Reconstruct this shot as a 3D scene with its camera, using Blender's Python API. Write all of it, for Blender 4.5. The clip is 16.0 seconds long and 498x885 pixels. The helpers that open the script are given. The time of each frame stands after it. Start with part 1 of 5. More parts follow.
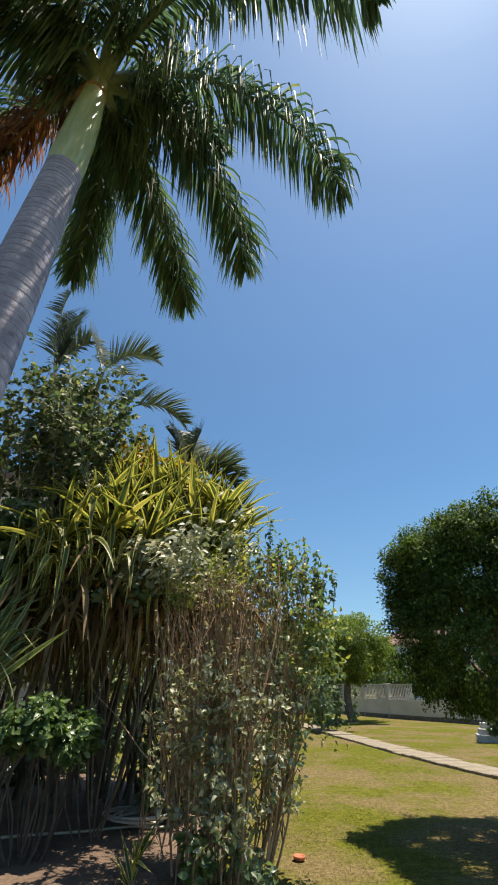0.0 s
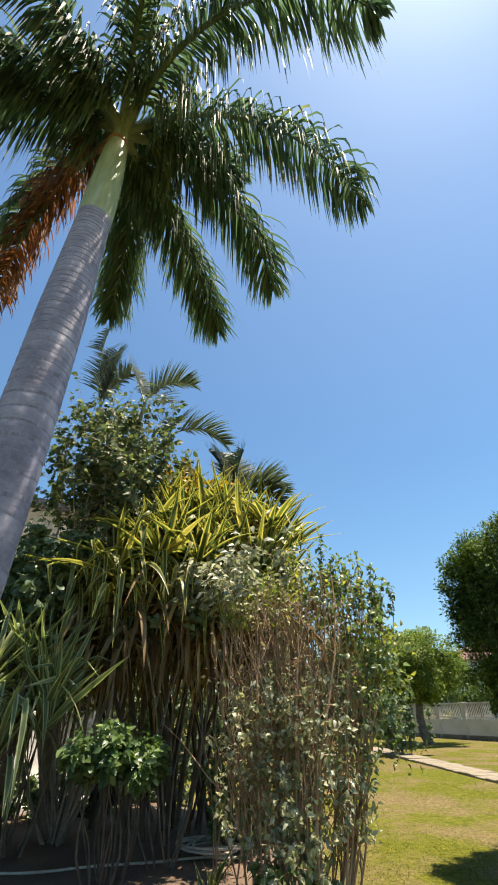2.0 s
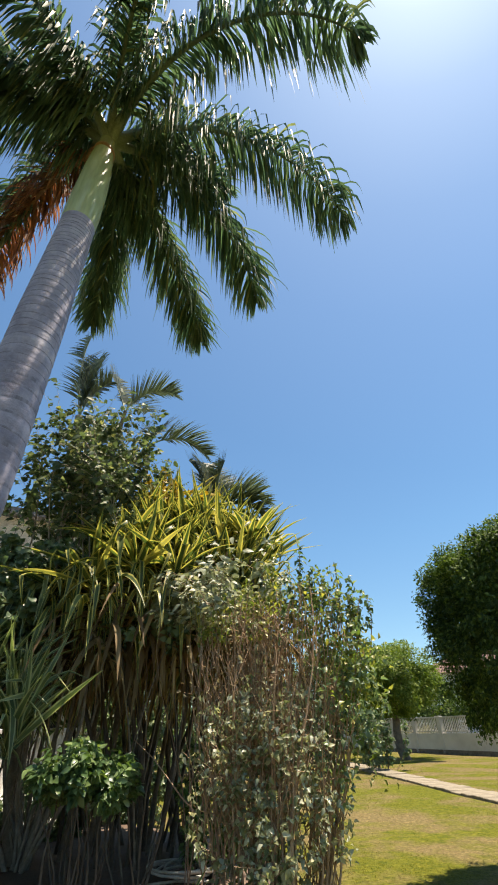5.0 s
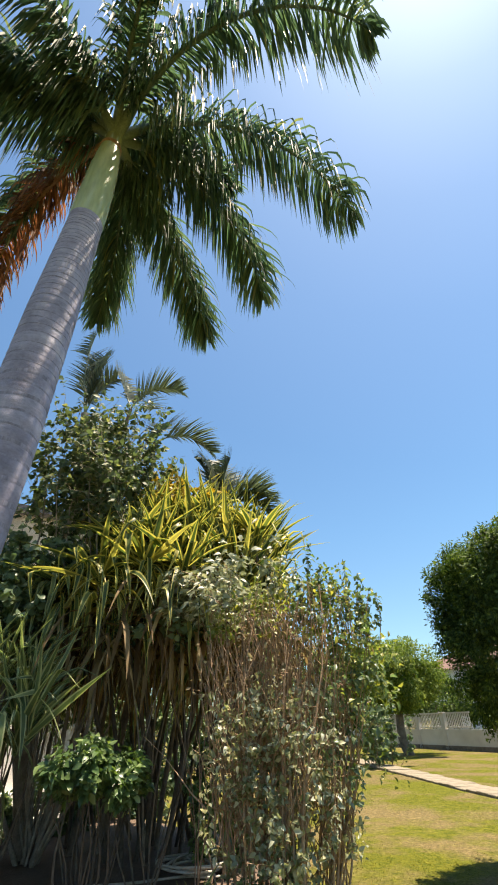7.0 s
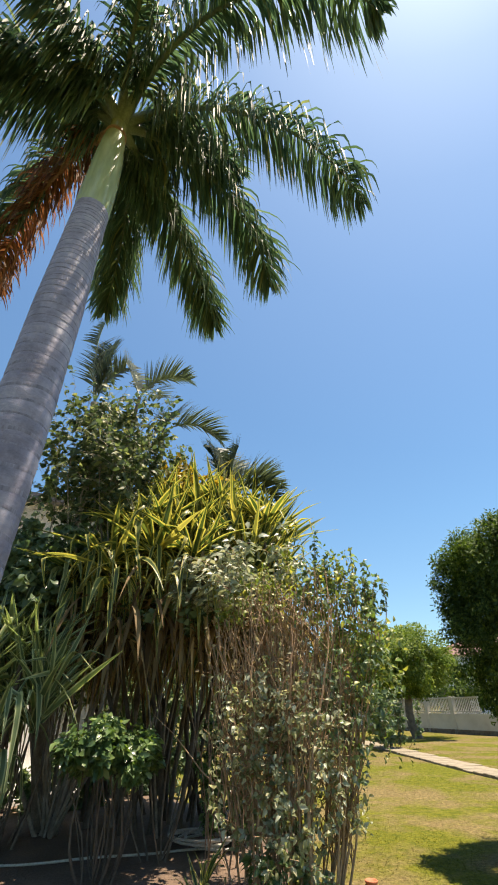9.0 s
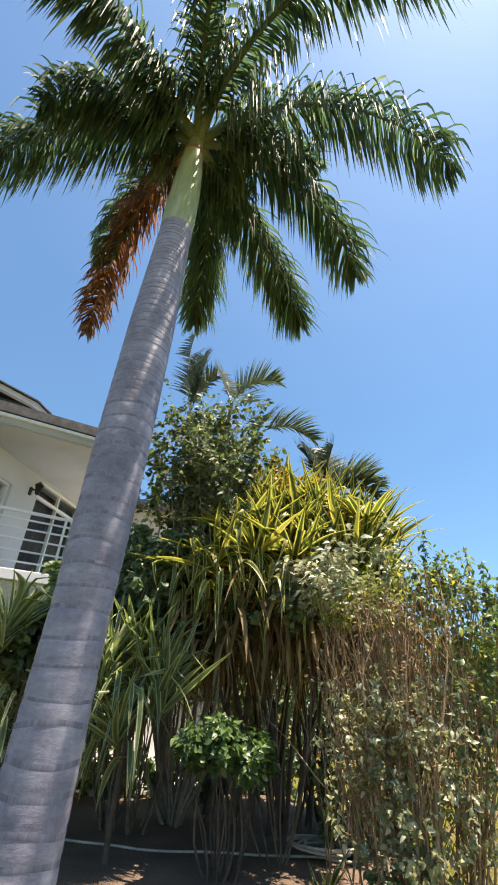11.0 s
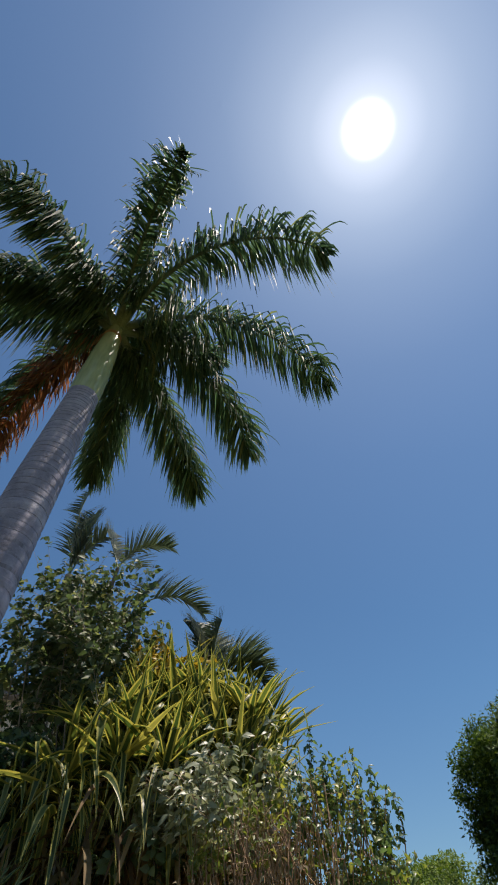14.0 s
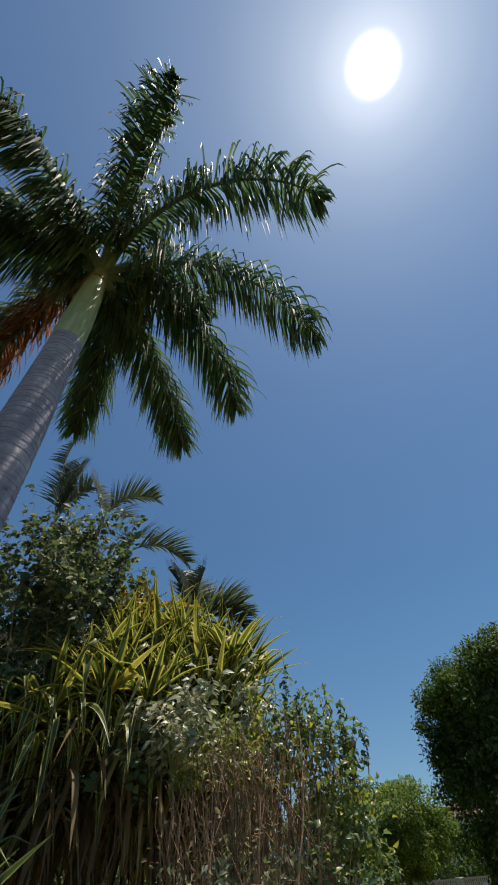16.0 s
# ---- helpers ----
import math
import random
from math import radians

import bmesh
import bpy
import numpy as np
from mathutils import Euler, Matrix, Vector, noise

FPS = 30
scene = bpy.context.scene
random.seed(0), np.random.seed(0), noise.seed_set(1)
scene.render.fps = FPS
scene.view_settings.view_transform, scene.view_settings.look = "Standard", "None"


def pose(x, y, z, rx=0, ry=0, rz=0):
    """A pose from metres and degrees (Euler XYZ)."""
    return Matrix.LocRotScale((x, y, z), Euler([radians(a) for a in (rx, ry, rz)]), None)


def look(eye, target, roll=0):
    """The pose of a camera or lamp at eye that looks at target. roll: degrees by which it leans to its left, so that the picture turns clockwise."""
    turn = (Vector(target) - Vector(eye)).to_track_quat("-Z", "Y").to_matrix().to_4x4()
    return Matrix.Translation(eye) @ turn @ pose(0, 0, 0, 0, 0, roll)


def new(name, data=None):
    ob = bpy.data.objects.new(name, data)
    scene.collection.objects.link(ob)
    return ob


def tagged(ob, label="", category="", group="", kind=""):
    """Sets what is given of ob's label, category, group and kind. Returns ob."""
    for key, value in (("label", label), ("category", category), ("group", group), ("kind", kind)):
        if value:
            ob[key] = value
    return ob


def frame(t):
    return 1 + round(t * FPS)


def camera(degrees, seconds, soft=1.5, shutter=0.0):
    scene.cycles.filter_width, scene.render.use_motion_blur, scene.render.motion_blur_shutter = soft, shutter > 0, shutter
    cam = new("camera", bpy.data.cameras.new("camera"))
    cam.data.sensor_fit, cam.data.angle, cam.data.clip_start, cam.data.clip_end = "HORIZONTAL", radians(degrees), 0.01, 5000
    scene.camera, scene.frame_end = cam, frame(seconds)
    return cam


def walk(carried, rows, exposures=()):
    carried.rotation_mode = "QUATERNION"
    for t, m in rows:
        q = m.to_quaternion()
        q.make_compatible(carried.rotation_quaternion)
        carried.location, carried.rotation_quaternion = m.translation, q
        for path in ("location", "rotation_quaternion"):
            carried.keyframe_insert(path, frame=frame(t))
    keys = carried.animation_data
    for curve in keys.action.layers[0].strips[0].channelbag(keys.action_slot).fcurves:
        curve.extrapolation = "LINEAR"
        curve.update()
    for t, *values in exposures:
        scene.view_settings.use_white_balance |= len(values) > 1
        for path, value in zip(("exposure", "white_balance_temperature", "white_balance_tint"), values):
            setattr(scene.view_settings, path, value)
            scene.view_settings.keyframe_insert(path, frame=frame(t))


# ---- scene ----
cam = camera(59.35, 16.0, 1.9)
PATH = [
    (0, -0.023, -0.000, 1.497, 119.41, -0.54, -0.05),
    (0.5, -0.006, 0.019, 1.489, 120.19, 0.45, 6.82),
    (1, 0.005, 0.012, 1.485, 120.52, 0.22, 7.77),
    (1.5, -0.001, -0.004, 1.490, 120.94, 0.43, 7.53),
    (2, 0.008, -0.011, 1.484, 121.77, 0.79, 7.34),
    (2.5, 0.000, -0.017, 1.478, 122.46, 1.54, 7.03),
    (3, 0.003, -0.013, 1.475, 123.23, 2.20, 6.93),
    (3.5, 0.010, 0.013, 1.476, 123.51, 2.32, 6.83),
    (4, 0.010, 0.016, 1.475, 123.69, 2.06, 6.64),
    (4.5, 0.022, 0.010, 1.472, 123.57, 2.02, 6.40),
    (4.7, 0.019, 0.015, 1.476, 123.42, 1.66, 5.71),
    (6.8, -0.050, 0.005, 1.498, 122.82, 1.45, 2.65),
    (7, -0.058, 0.010, 1.502, 122.78, 1.12, 5.05),
    (7.5, -0.054, 0.008, 1.504, 122.38, 0.04, 7.16),
    (8, -0.036, -0.004, 1.492, 121.82, 0.81, 6.37),
    (8.5, -0.024, -0.021, 1.485, 121.43, 1.22, 5.83),
    (9, -0.021, -0.024, 1.484, 121.20, 0.69, 6.28),
    (9.5, -0.036, -0.015, 1.490, 121.04, -1.15, 8.59),
    (10, -0.051, 0.008, 1.519, 120.92, -3.04, 17.08),
    (10.2, -0.050, 0.016, 1.524, 120.95, -3.09, 19.27),
    (12.3, -0.026, 0.025, 1.515, 121.08, -1.14, 16.98),
    (12.5, -0.023, 0.024, 1.511, 120.79, -1.35, 17.08),
    (13, 0.000, 0.011, 1.510, 121.06, -0.91, 16.35),
    (13.5, 0.039, -0.005, 1.517, 128.75, 0.96, 10.51),
    (14, 0.067, -0.015, 1.551, 142.36, 2.82, 5.90),
    (14.5, 0.090, -0.024, 1.547, 149.94, 4.52, 5.15),
    (15, 0.079, -0.005, 1.530, 145.92, 4.06, 3.83),
    (15.5, 0.071, 0.012, 1.517, 142.05, 4.18, 3.17),
    (16, 0.068, 0.024, 1.521, 136.56, 3.06, 3.54),
]

EXPOSURES = [(0, 0.27, 7000, 14), (0.5, 0.55, 7300, 15), (1.0, 0.76, 7500, 15), (2.0, 0.64, 7300, 14), (3.0, 0.53, 7200, 13), (4.7, 0.54, 7300, 14), (7.0, 0.76, 7550, 15), (8.0, 0.74, 7550, 15), (9.5, 0.67, 7500, 15), (10.2, 0.8, 7350, 15), (13.0, 0.9, 7600, 17), (13.5, 0.34, 7000, 16), (14.0, -0.33, 6680, 16), (14.5, -0.54, 6540, 14), (16.0, -0.44, 6700, 14)]
walk(cam, [(t, pose(x, y, z, rx, ry, rz)) for t, x, y, z, rx, ry, rz in PATH], EXPOSURES)

# ---- light: high midday sun ahead to the east, clear tropical sky ----
SUN_EL, SUN_AZ = radians(74.6), radians(76.5)
world = bpy.data.worlds.new("sky")
scene.world = world
world.use_nodes = True
wn = world.node_tree
sky = wn.nodes.new("ShaderNodeTexSky")
sky.sky_type = "NISHITA"
sky.sun_disc = False
sky.sun_elevation, sky.sun_rotation = SUN_EL, SUN_AZ
sky.air_density, sky.dust_density, sky.ozone_density, sky.altitude = 1.0, 0.3, 1.0, 100
SUN_WAY = Vector((math.sin(SUN_AZ) * math.cos(SUN_EL), math.cos(SUN_AZ) * math.cos(SUN_EL), math.sin(SUN_EL)))
# the bright aureole that haze makes close round the sun
way_in = wn.nodes.new("ShaderNodeTexCoord")
near = wn.nodes.new("ShaderNodeVectorMath")
near.operation = "DOT_PRODUCT"
near.inputs[1].default_value = SUN_WAY
wn.links.new(way_in.outputs["Generated"], near.inputs[0])
apart = wn.nodes.new("ShaderNodeMath")
apart.operation = "ARCCOSINE"
wn.links.new(near.outputs["Value"], apart.inputs[0])
share = wn.nodes.new("ShaderNodeMath")
share.operation = "DIVIDE"
share.inputs[1].default_value = radians(60)
wn.links.new(apart.outputs[0], share.inputs[0])
aureole = wn.nodes.new("ShaderNodeValToRGB")
for n, (deg, v) in enumerate([(1.15, 1.0), (55.0, 0.0), (1.85, 0.45), (2.9, 0.19), (6.0, 0.105), (9.5, 0.065), (15.0, 0.036), (25.0, 0.017), (37.0, 0.007)]):
    e = aureole.color_ramp.elements[n] if n < 2 else aureole.color_ramp.elements.new(deg / 60)
    e.position, e.color = deg / 60, (v, v * 0.955, v * 0.91, 1)
wn.links.new(share.outputs[0], aureole.inputs[0])
total = wn.nodes.new("ShaderNodeMix")
total.data_type, total.blend_type = "RGBA", "ADD"
total.inputs[0].default_value = 1.0
gain = wn.nodes.new("ShaderNodeVectorMath")
gain.operation = "SCALE"
gain.inputs["Scale"].default_value = 25.0
wn.links.new(aureole.outputs[0], gain.inputs[0])
hue = wn.nodes.new("ShaderNodeMix")
hue.data_type, hue.blend_type = "RGBA", "MULTIPLY"
hue.inputs[0].default_value = 1.0
height = wn.nodes.new("ShaderNodeSeparateXYZ")
wn.links.new(way_in.outputs["Generated"], height.inputs[0])
haze = wn.nodes.new("ShaderNodeValToRGB")
haze.color_ramp.elements.new(0.35)
for e, (at, c) in zip(haze.color_ramp.elements, ((0.0, (0.55, 0.74, 0.85, 1)), (0.35, (0.585, 0.89, 1.02, 1)), (0.75, (0.68, 0.98, 1.11, 1)))):
    e.position, e.color = at, c
wn.links.new(height.outputs[2], haze.inputs[0])
wn.links.new(haze.outputs[0], hue.inputs[7])
wn.links.new(sky.outputs[0], hue.inputs[6])
wn.links.new(hue.outputs[2], total.inputs[6])
wn.links.new(gain.outputs[0], total.inputs[7])
wn.links.new(total.outputs[2], wn.nodes["Background"].inputs[0])
wn.nodes["Background"].inputs[1].default_value = 0.127
sun = new("sun", bpy.data.lights.new("sun", "SUN"))
sun.data.energy, sun.data.angle, sun.data.color = 7.5, radians(0.5), (1.0, 0.93, 0.81)
sun.matrix_world = look(SUN_WAY * 50, (0, 0, 0))


# ---- materials ----
def nodes_of(name):
    m = bpy.data.materials.new(name)
    m.use_nodes = True
    t = m.node_tree
    return m, t, t.nodes["Principled BSDF"], t.nodes["Material Output"]


def node(t, kind, **values):
    n = t.nodes.new(kind)
    for key, v in values.items():
        n.inputs[key.replace("_", " ")].default_value = v
    return n


def ramp(t, source, stops):
    r = t.nodes.new("ShaderNodeValToRGB")
    while len(r.color_ramp.elements) < len(stops):
        r.color_ramp.elements.new(0.5)
    for e, (p, c) in zip(r.color_ramp.elements, stops):
        e.position, e.color = p, (*c, 1)
    t.links.new(source, r.inputs[0])
    return r


def noise_of(t, scale, detail=4.0, stretch=None, rough=0.55):
    co = t.nodes.new("ShaderNodeTexCoord")
    n = node(t, "ShaderNodeTexNoise", Scale=scale, Detail=detail, Roughness=rough)
    if stretch:
        mp = t.nodes.new("ShaderNodeMapping")
        mp.inputs["Scale"].default_value = stretch
        t.links.new(co.outputs["Object"], mp.inputs[0])
        t.links.new(mp.outputs[0], n.inputs["Vector"])
    else:
        t.links.new(co.outputs["Object"], n.inputs["Vector"])
    return n.outputs["Fac"]


def mixed(t, fac, a, b, blend="MIX"):
    m = t.nodes.new("ShaderNodeMix")
    m.data_type, m.blend_type = "RGBA", blend
    for sock, v in ((m.inputs[0], fac), (m.inputs[6], a), (m.inputs[7], b)):
        if isinstance(v, (int, float)):
            sock.default_value = v
        elif isinstance(v, tuple):
            sock.default_value = (*v, 1)
        else:
            t.links.new(v, sock)
    return m.outputs[2]


def bump(t, p, height, strength, distance=0.01):
    b = node(t, "ShaderNodeBump", Strength=strength, Distance=distance)
    t.links.new(height, b.inputs["Height"])
    t.links.new(b.outputs[0], p.inputs["Normal"])


def surface(name, stops, scale=6.0, rough=0.8, fine=60.0, relief=0.3, stretch=None, metal=0.0, dist=0.01, grain=1.0):
    """A plain surface: large stains, fine grain and relief."""
    m, t, p, _ = nodes_of(name)
    big = noise_of(t, scale, 5, stretch)
    small = noise_of(t, fine, 3, stretch)
    c = ramp(t, big, stops)
    dark, pale = 1 - 0.25 * grain, 1 + 0.15 * grain
    c2 = ramp(t, small, [(0.3, (dark, dark, dark)), (0.7, (pale, pale, pale))])
    t.links.new(mixed(t, 1.0, c.outputs[0], c2.outputs[0], "MULTIPLY"), p.inputs["Base Color"])
    p.inputs["Roughness"].default_value, p.inputs["Metallic"].default_value = rough, metal
    if relief:
        bump(t, p, small, relief, dist)
    return m


def leafy(name, stops, rough=0.4, through_light=0.35, scale=1.3, glow=(1.15, 1.25, 0.5), spec=0.5, stripe=None):
    """Leaves: each one its own tone, patches over the plant, light shining through."""
    m, t, p, out = nodes_of(name)
    geo = t.nodes.new("ShaderNodeNewGeometry")
    info = t.nodes.new("ShaderNodeObjectInfo")
    add = t.nodes.new("ShaderNodeMath")
    add.operation = "ADD"
    t.links.new(geo.outputs["Random Per Island"], add.inputs[0])
    t.links.new(info.outputs["Random"], add.inputs[1])
    frac = t.nodes.new("ShaderNodeMath")
    frac.operation = "FRACT"
    t.links.new(add.outputs[0], frac.inputs[0])
    c = ramp(t, frac.outputs[0], stops)
    patch = ramp(t, noise_of(t, scale, 3), [(0.3, (0.7, 0.75, 0.7)), (0.7, (1.2, 1.15, 1.1))])
    tone = c.outputs[0]
    if stripe:
        at = t.nodes.new("ShaderNodeAttribute")
        at.attribute_name = "margin"
        where = ramp(t, at.outputs["Fac"], [(0.5, (0, 0, 0)), (0.66, (1, 1, 1))])
        tone = mixed(t, where.outputs[0], tone, mixed(t, 0.75, tone, stripe))
    col = mixed(t, 1.0, tone, patch.outputs[0], "MULTIPLY")
    t.links.new(col, p.inputs["Base Color"])
    p.inputs["Roughness"].default_value = rough
    p.inputs["Specular IOR Level"].default_value = spec
    tr = t.nodes.new("ShaderNodeBsdfTranslucent")
    t.links.new(mixed(t, 1.0, col, glow, "MULTIPLY"), tr.inputs["Color"])
    mx = t.nodes.new("ShaderNodeMixShader")
    mx.inputs[0].default_value = through_light
    t.links.new(p.outputs[0], mx.inputs[1])
    t.links.new(tr.outputs[0], mx.inputs[2])
    t.links.new(mx.outputs[0], out.inputs[0])
    return m


FROND = leafy("palm_leaflet", [(0.0, (0.078, 0.133, 0.108)), (0.5, (0.122, 0.188, 0.145)), (0.9, (0.17, 0.235, 0.15)), (1.0, (0.34, 0.33, 0.17))], 0.58, 0.36, glow=(1.0, 1.2, 0.7), spec=0.1)
DEAD_FROND = leafy("dead_palm_leaflet", [(0.0, (0.1, 0.06, 0.05)), (0.5, (0.2, 0.105, 0.065)), (1.0, (0.39, 0.21, 0.11))], 0.65, 0.42, glow=(1.15, 0.8, 0.55))
ARECA = leafy("areca_leaflet", [(0.0, (0.06, 0.085, 0.072)), (0.6, (0.1, 0.13, 0.105)), (1.0, (0.17, 0.205, 0.13))], 0.5, 0.24, glow=(1.0, 1.1, 0.7), spec=0.3)
STRAP = leafy("variegated_strap", [(0.0, (0.04, 0.075, 0.028)), (0.5, (0.075, 0.125, 0.042)), (0.85, (0.15, 0.19, 0.06)), (1.0, (0.36, 0.33, 0.12))], 0.42, 0.42, stripe=(0.64, 0.57, 0.18), glow=(1.1, 1.1, 0.6), spec=0.45)
STRAP_DARK = leafy("green_strap", [(0.0, (0.085, 0.13, 0.06)), (0.6, (0.145, 0.2, 0.09)), (1.0, (0.24, 0.28, 0.13))], 0.42, 0.36, stripe=(0.5, 0.52, 0.29), glow=(1.0, 1.15, 0.65), spec=0.4)
STRAP_DRY = leafy("dry_strap", [(0.0, (0.13, 0.085, 0.05)), (0.6, (0.28, 0.2, 0.115)), (1.0, (0.6, 0.5, 0.31))], 0.75, 0.46, glow=(1.15, 0.9, 0.5), spec=0.2)
BROAD = leafy("broad_leaf", [(0.0, (0.09, 0.14, 0.09)), (0.6, (0.15, 0.215, 0.13)), (0.9, (0.22, 0.28, 0.16)), (1.0, (0.32, 0.35, 0.18))], 0.36, 0.46, glow=(1.0, 1.15, 0.6))
PALE = leafy("pale_leaf", [(0.0, (0.2, 0.23, 0.16)), (0.6, (0.36, 0.39, 0.29)), (1.0, (0.58, 0.58, 0.46))], 0.4, 0.34, glow=(1.05, 1.08, 0.75))
DULL = leafy("dull_leaf", [(0.0, (0.06, 0.095, 0.056)), (0.6, (0.115, 0.155, 0.095)), (0.9, (0.2, 0.235, 0.14)), (1.0, (0.33, 0.33, 0.18))], 0.5, 0.4, glow=(1.05, 1.15, 0.6), spec=0.28)
SHRUB = leafy("shrub_leaf", [(0.0, (0.15, 0.19, 0.09)), (0.4, (0.3, 0.32, 0.17)), (0.75, (0.52, 0.5, 0.32)), (1.0, (0.68, 0.64, 0.46))], 0.42, 0.56, glow=(1.05, 1.08, 0.85))
SHRUB_DRY = leafy("dry_shrub_leaf", [(0.0, (0.17, 0.13, 0.08)), (0.5, (0.32, 0.26, 0.17)), (0.85, (0.46, 0.41, 0.29)), (1.0, (0.56, 0.52, 0.4))], 0.6, 0.42, glow=(1.05, 0.98, 0.75), spec=0.2)
YELLOWISH = leafy("young_shrub_leaf", [(0.0, (0.11, 0.165, 0.05)), (0.5, (0.22, 0.265, 0.085)), (1.0, (0.43, 0.39, 0.14))], 0.4, 0.42)
FRESH = leafy("fresh_leaf", [(0.0, (0.065, 0.12, 0.05)), (0.6, (0.12, 0.2, 0.08)), (1.0, (0.24, 0.32, 0.13))], 0.32, 0.38, spec=0.55)
YELLOW = leafy("yellow_leaf", [(0.0, (0.3, 0.22, 0.04)), (0.6, (0.48, 0.34, 0.05)), (1.0, (0.6, 0.46, 0.1))], 0.45, 0.4, glow=(1.1, 1.0, 0.4), spec=0.35)
TOPIARY = leafy("topiary_leaf", [(0.0, (0.028, 0.058, 0.02)), (0.6, (0.065, 0.115, 0.032)), (1.0, (0.18, 0.26, 0.07))], 0.65, 0.34, spec=0.25, glow=(1.2, 1.3, 0.4))
FAR_LEAF = leafy("far_tree_leaf", [(0.0, (0.06, 0.11, 0.022)), (0.6, (0.135, 0.2, 0.042)), (1.0, (0.25, 0.31, 0.07))], 0.6, 0.4, spec=0.25)
TWIG = surface("twig_bark", [(0.3, (0.2, 0.125, 0.08)), (0.7, (0.38, 0.25, 0.16))], 9, 0.85, 60, 0.4)
RUSSET = surface("russet_twig_bark", [(0.3, (0.23, 0.135, 0.075)), (0.7, (0.48, 0.32, 0.195))], 9, 0.85, 60, 0.4)
PALE_TWIG = surface("pale_bark", [(0.3, (0.2, 0.16, 0.12)), (0.7, (0.36, 0.31, 0.24))], 9, 0.85, 60, 0.4)
STEM_BARK = surface("screw_pine_stem", [(0.3, (0.055, 0.042, 0.03)), (0.7, (0.13, 0.1, 0.07))], 7, 0.9, 45, 0.5)
DARK_BARK = surface("dark_bark", [(0.3, (0.1, 0.078, 0.058)), (0.7, (0.22, 0.172, 0.125))], 6, 0.9, 40, 0.5)


def trunk_material():
    """Lilac grey palm bark: large blotches, fine level fissures and dark weather stains."""
    m, t, p, _ = nodes_of("palm_trunk_bark")
    base = ramp(t, noise_of(t, 3.4, 8, (1, 1, 1.3), 0.68), [(0.3, (0.205, 0.192, 0.25)), (0.5, (0.305, 0.29, 0.37)), (0.7, (0.42, 0.405, 0.48))])
    stain = ramp(t, noise_of(t, 1.1, 6, (1, 1, 0.8), 0.7), [(0.5, (1, 1, 1)), (0.68, (0.62, 0.6, 0.64))])
    lines = noise_of(t, 13.0, 7, (1, 1, 2.4), 0.7)
    cracks = ramp(t, lines, [(0.34, (0.84, 0.84, 0.86)), (0.52, (1.0, 1.0, 1.0)), (0.7, (1.12, 1.12, 1.1))])
    # pale level scratches and broad darker weather bands
    pale = ramp(t, noise_of(t, 5.0, 5, (0.7, 0.7, 9), 0.65), [(0.62, (1, 1, 1)), (0.76, (1.3, 1.29, 1.25))])
    bands = ramp(t, noise_of(t, 2.0, 3, (0.25, 0.25, 3.2), 0.6), [(0.36, (0.88, 0.87, 0.89)), (0.6, (1.04, 1.04, 1.03))])
    runs = ramp(t, noise_of(t, 3.2, 5, (1.5, 1.5, 0.4), 0.65), [(0.34, (0.82, 0.82, 0.84)), (0.55, (1.02, 1.02, 1.02)), (0.72, (1.14, 1.13, 1.11))])
    c = mixed(t, 1.0, mixed(t, 1.0, base.outputs[0], stain.outputs[0], "MULTIPLY"), cracks.outputs[0], "MULTIPLY")
    c = mixed(t, 1.0, mixed(t, 1.0, c, bands.outputs[0], "MULTIPLY"), pale.outputs[0], "MULTIPLY")
    c = mixed(t, 1.0, c, runs.outputs[0], "MULTIPLY")
    t.links.new(c, p.inputs["Base Color"])
    p.inputs["Roughness"].default_value = 0.68
    bump(t, p, lines, 0.3, 0.012)
    return m


TRUNK = trunk_material()
SCAR = surface("leaf_scar_bark", [(0.35, (0.145, 0.136, 0.178)), (0.65, (0.27, 0.256, 0.325))], 3.5, 0.85, 14, 0.1, grain=0.6)
SHAFT = surface("crownshaft_skin", [(0.3, (0.25, 0.32, 0.155)), (0.7, (0.44, 0.48, 0.29))], 2.2, 0.22, 22, 0.06, (1, 1, 0.15), grain=0.6)
RACHIS = surface("rachis_skin", [(0.3, (0.12, 0.16, 0.1)), (0.7, (0.21, 0.255, 0.165))], 5, 0.45, 40, 0.1)
DEAD_RACHIS = surface("dead_rachis_skin", [(0.3, (0.25, 0.13, 0.06)), (0.7, (0.38, 0.22, 0.1))], 5, 0.6, 40, 0.2)
SOIL = surface("bed_soil", [(0.25, (0.08, 0.053, 0.036)), (0.6, (0.14, 0.093, 0.062)), (0.85, (0.2, 0.135, 0.088))], 1.6, 0.95, 35, 0.7, dist=0.03)
PATH_MAT = surface("path_concrete", [(0.25, (0.14, 0.115, 0.076)), (0.5, (0.215, 0.182, 0.127)), (0.75, (0.28, 0.24, 0.172))], 4.5, 0.92, 40, 0.45)
WALL_RENDER = surface("weathered_wall_render", [(0.2, (0.4, 0.38, 0.34)), (0.5, (0.52, 0.5, 0.46)), (0.8, (0.6, 0.585, 0.55))], 1.2, 0.9, 30, 0.1, grain=0.2)
WHITE = surface("white_render", [(0.2, (0.52, 0.535, 0.55)), (0.45, (0.62, 0.64, 0.665)), (0.8, (0.7, 0.72, 0.75))], 1.2, 0.85, 30, 0.06, grain=0.15)
CREAM = surface("cream_render", [(0.3, (0.55, 0.48, 0.36)), (0.7, (0.68, 0.6, 0.46))], 1.2, 0.85, 30, 0.15)
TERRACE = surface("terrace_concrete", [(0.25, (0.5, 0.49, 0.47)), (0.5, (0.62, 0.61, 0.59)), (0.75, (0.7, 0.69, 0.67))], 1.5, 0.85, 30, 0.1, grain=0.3)
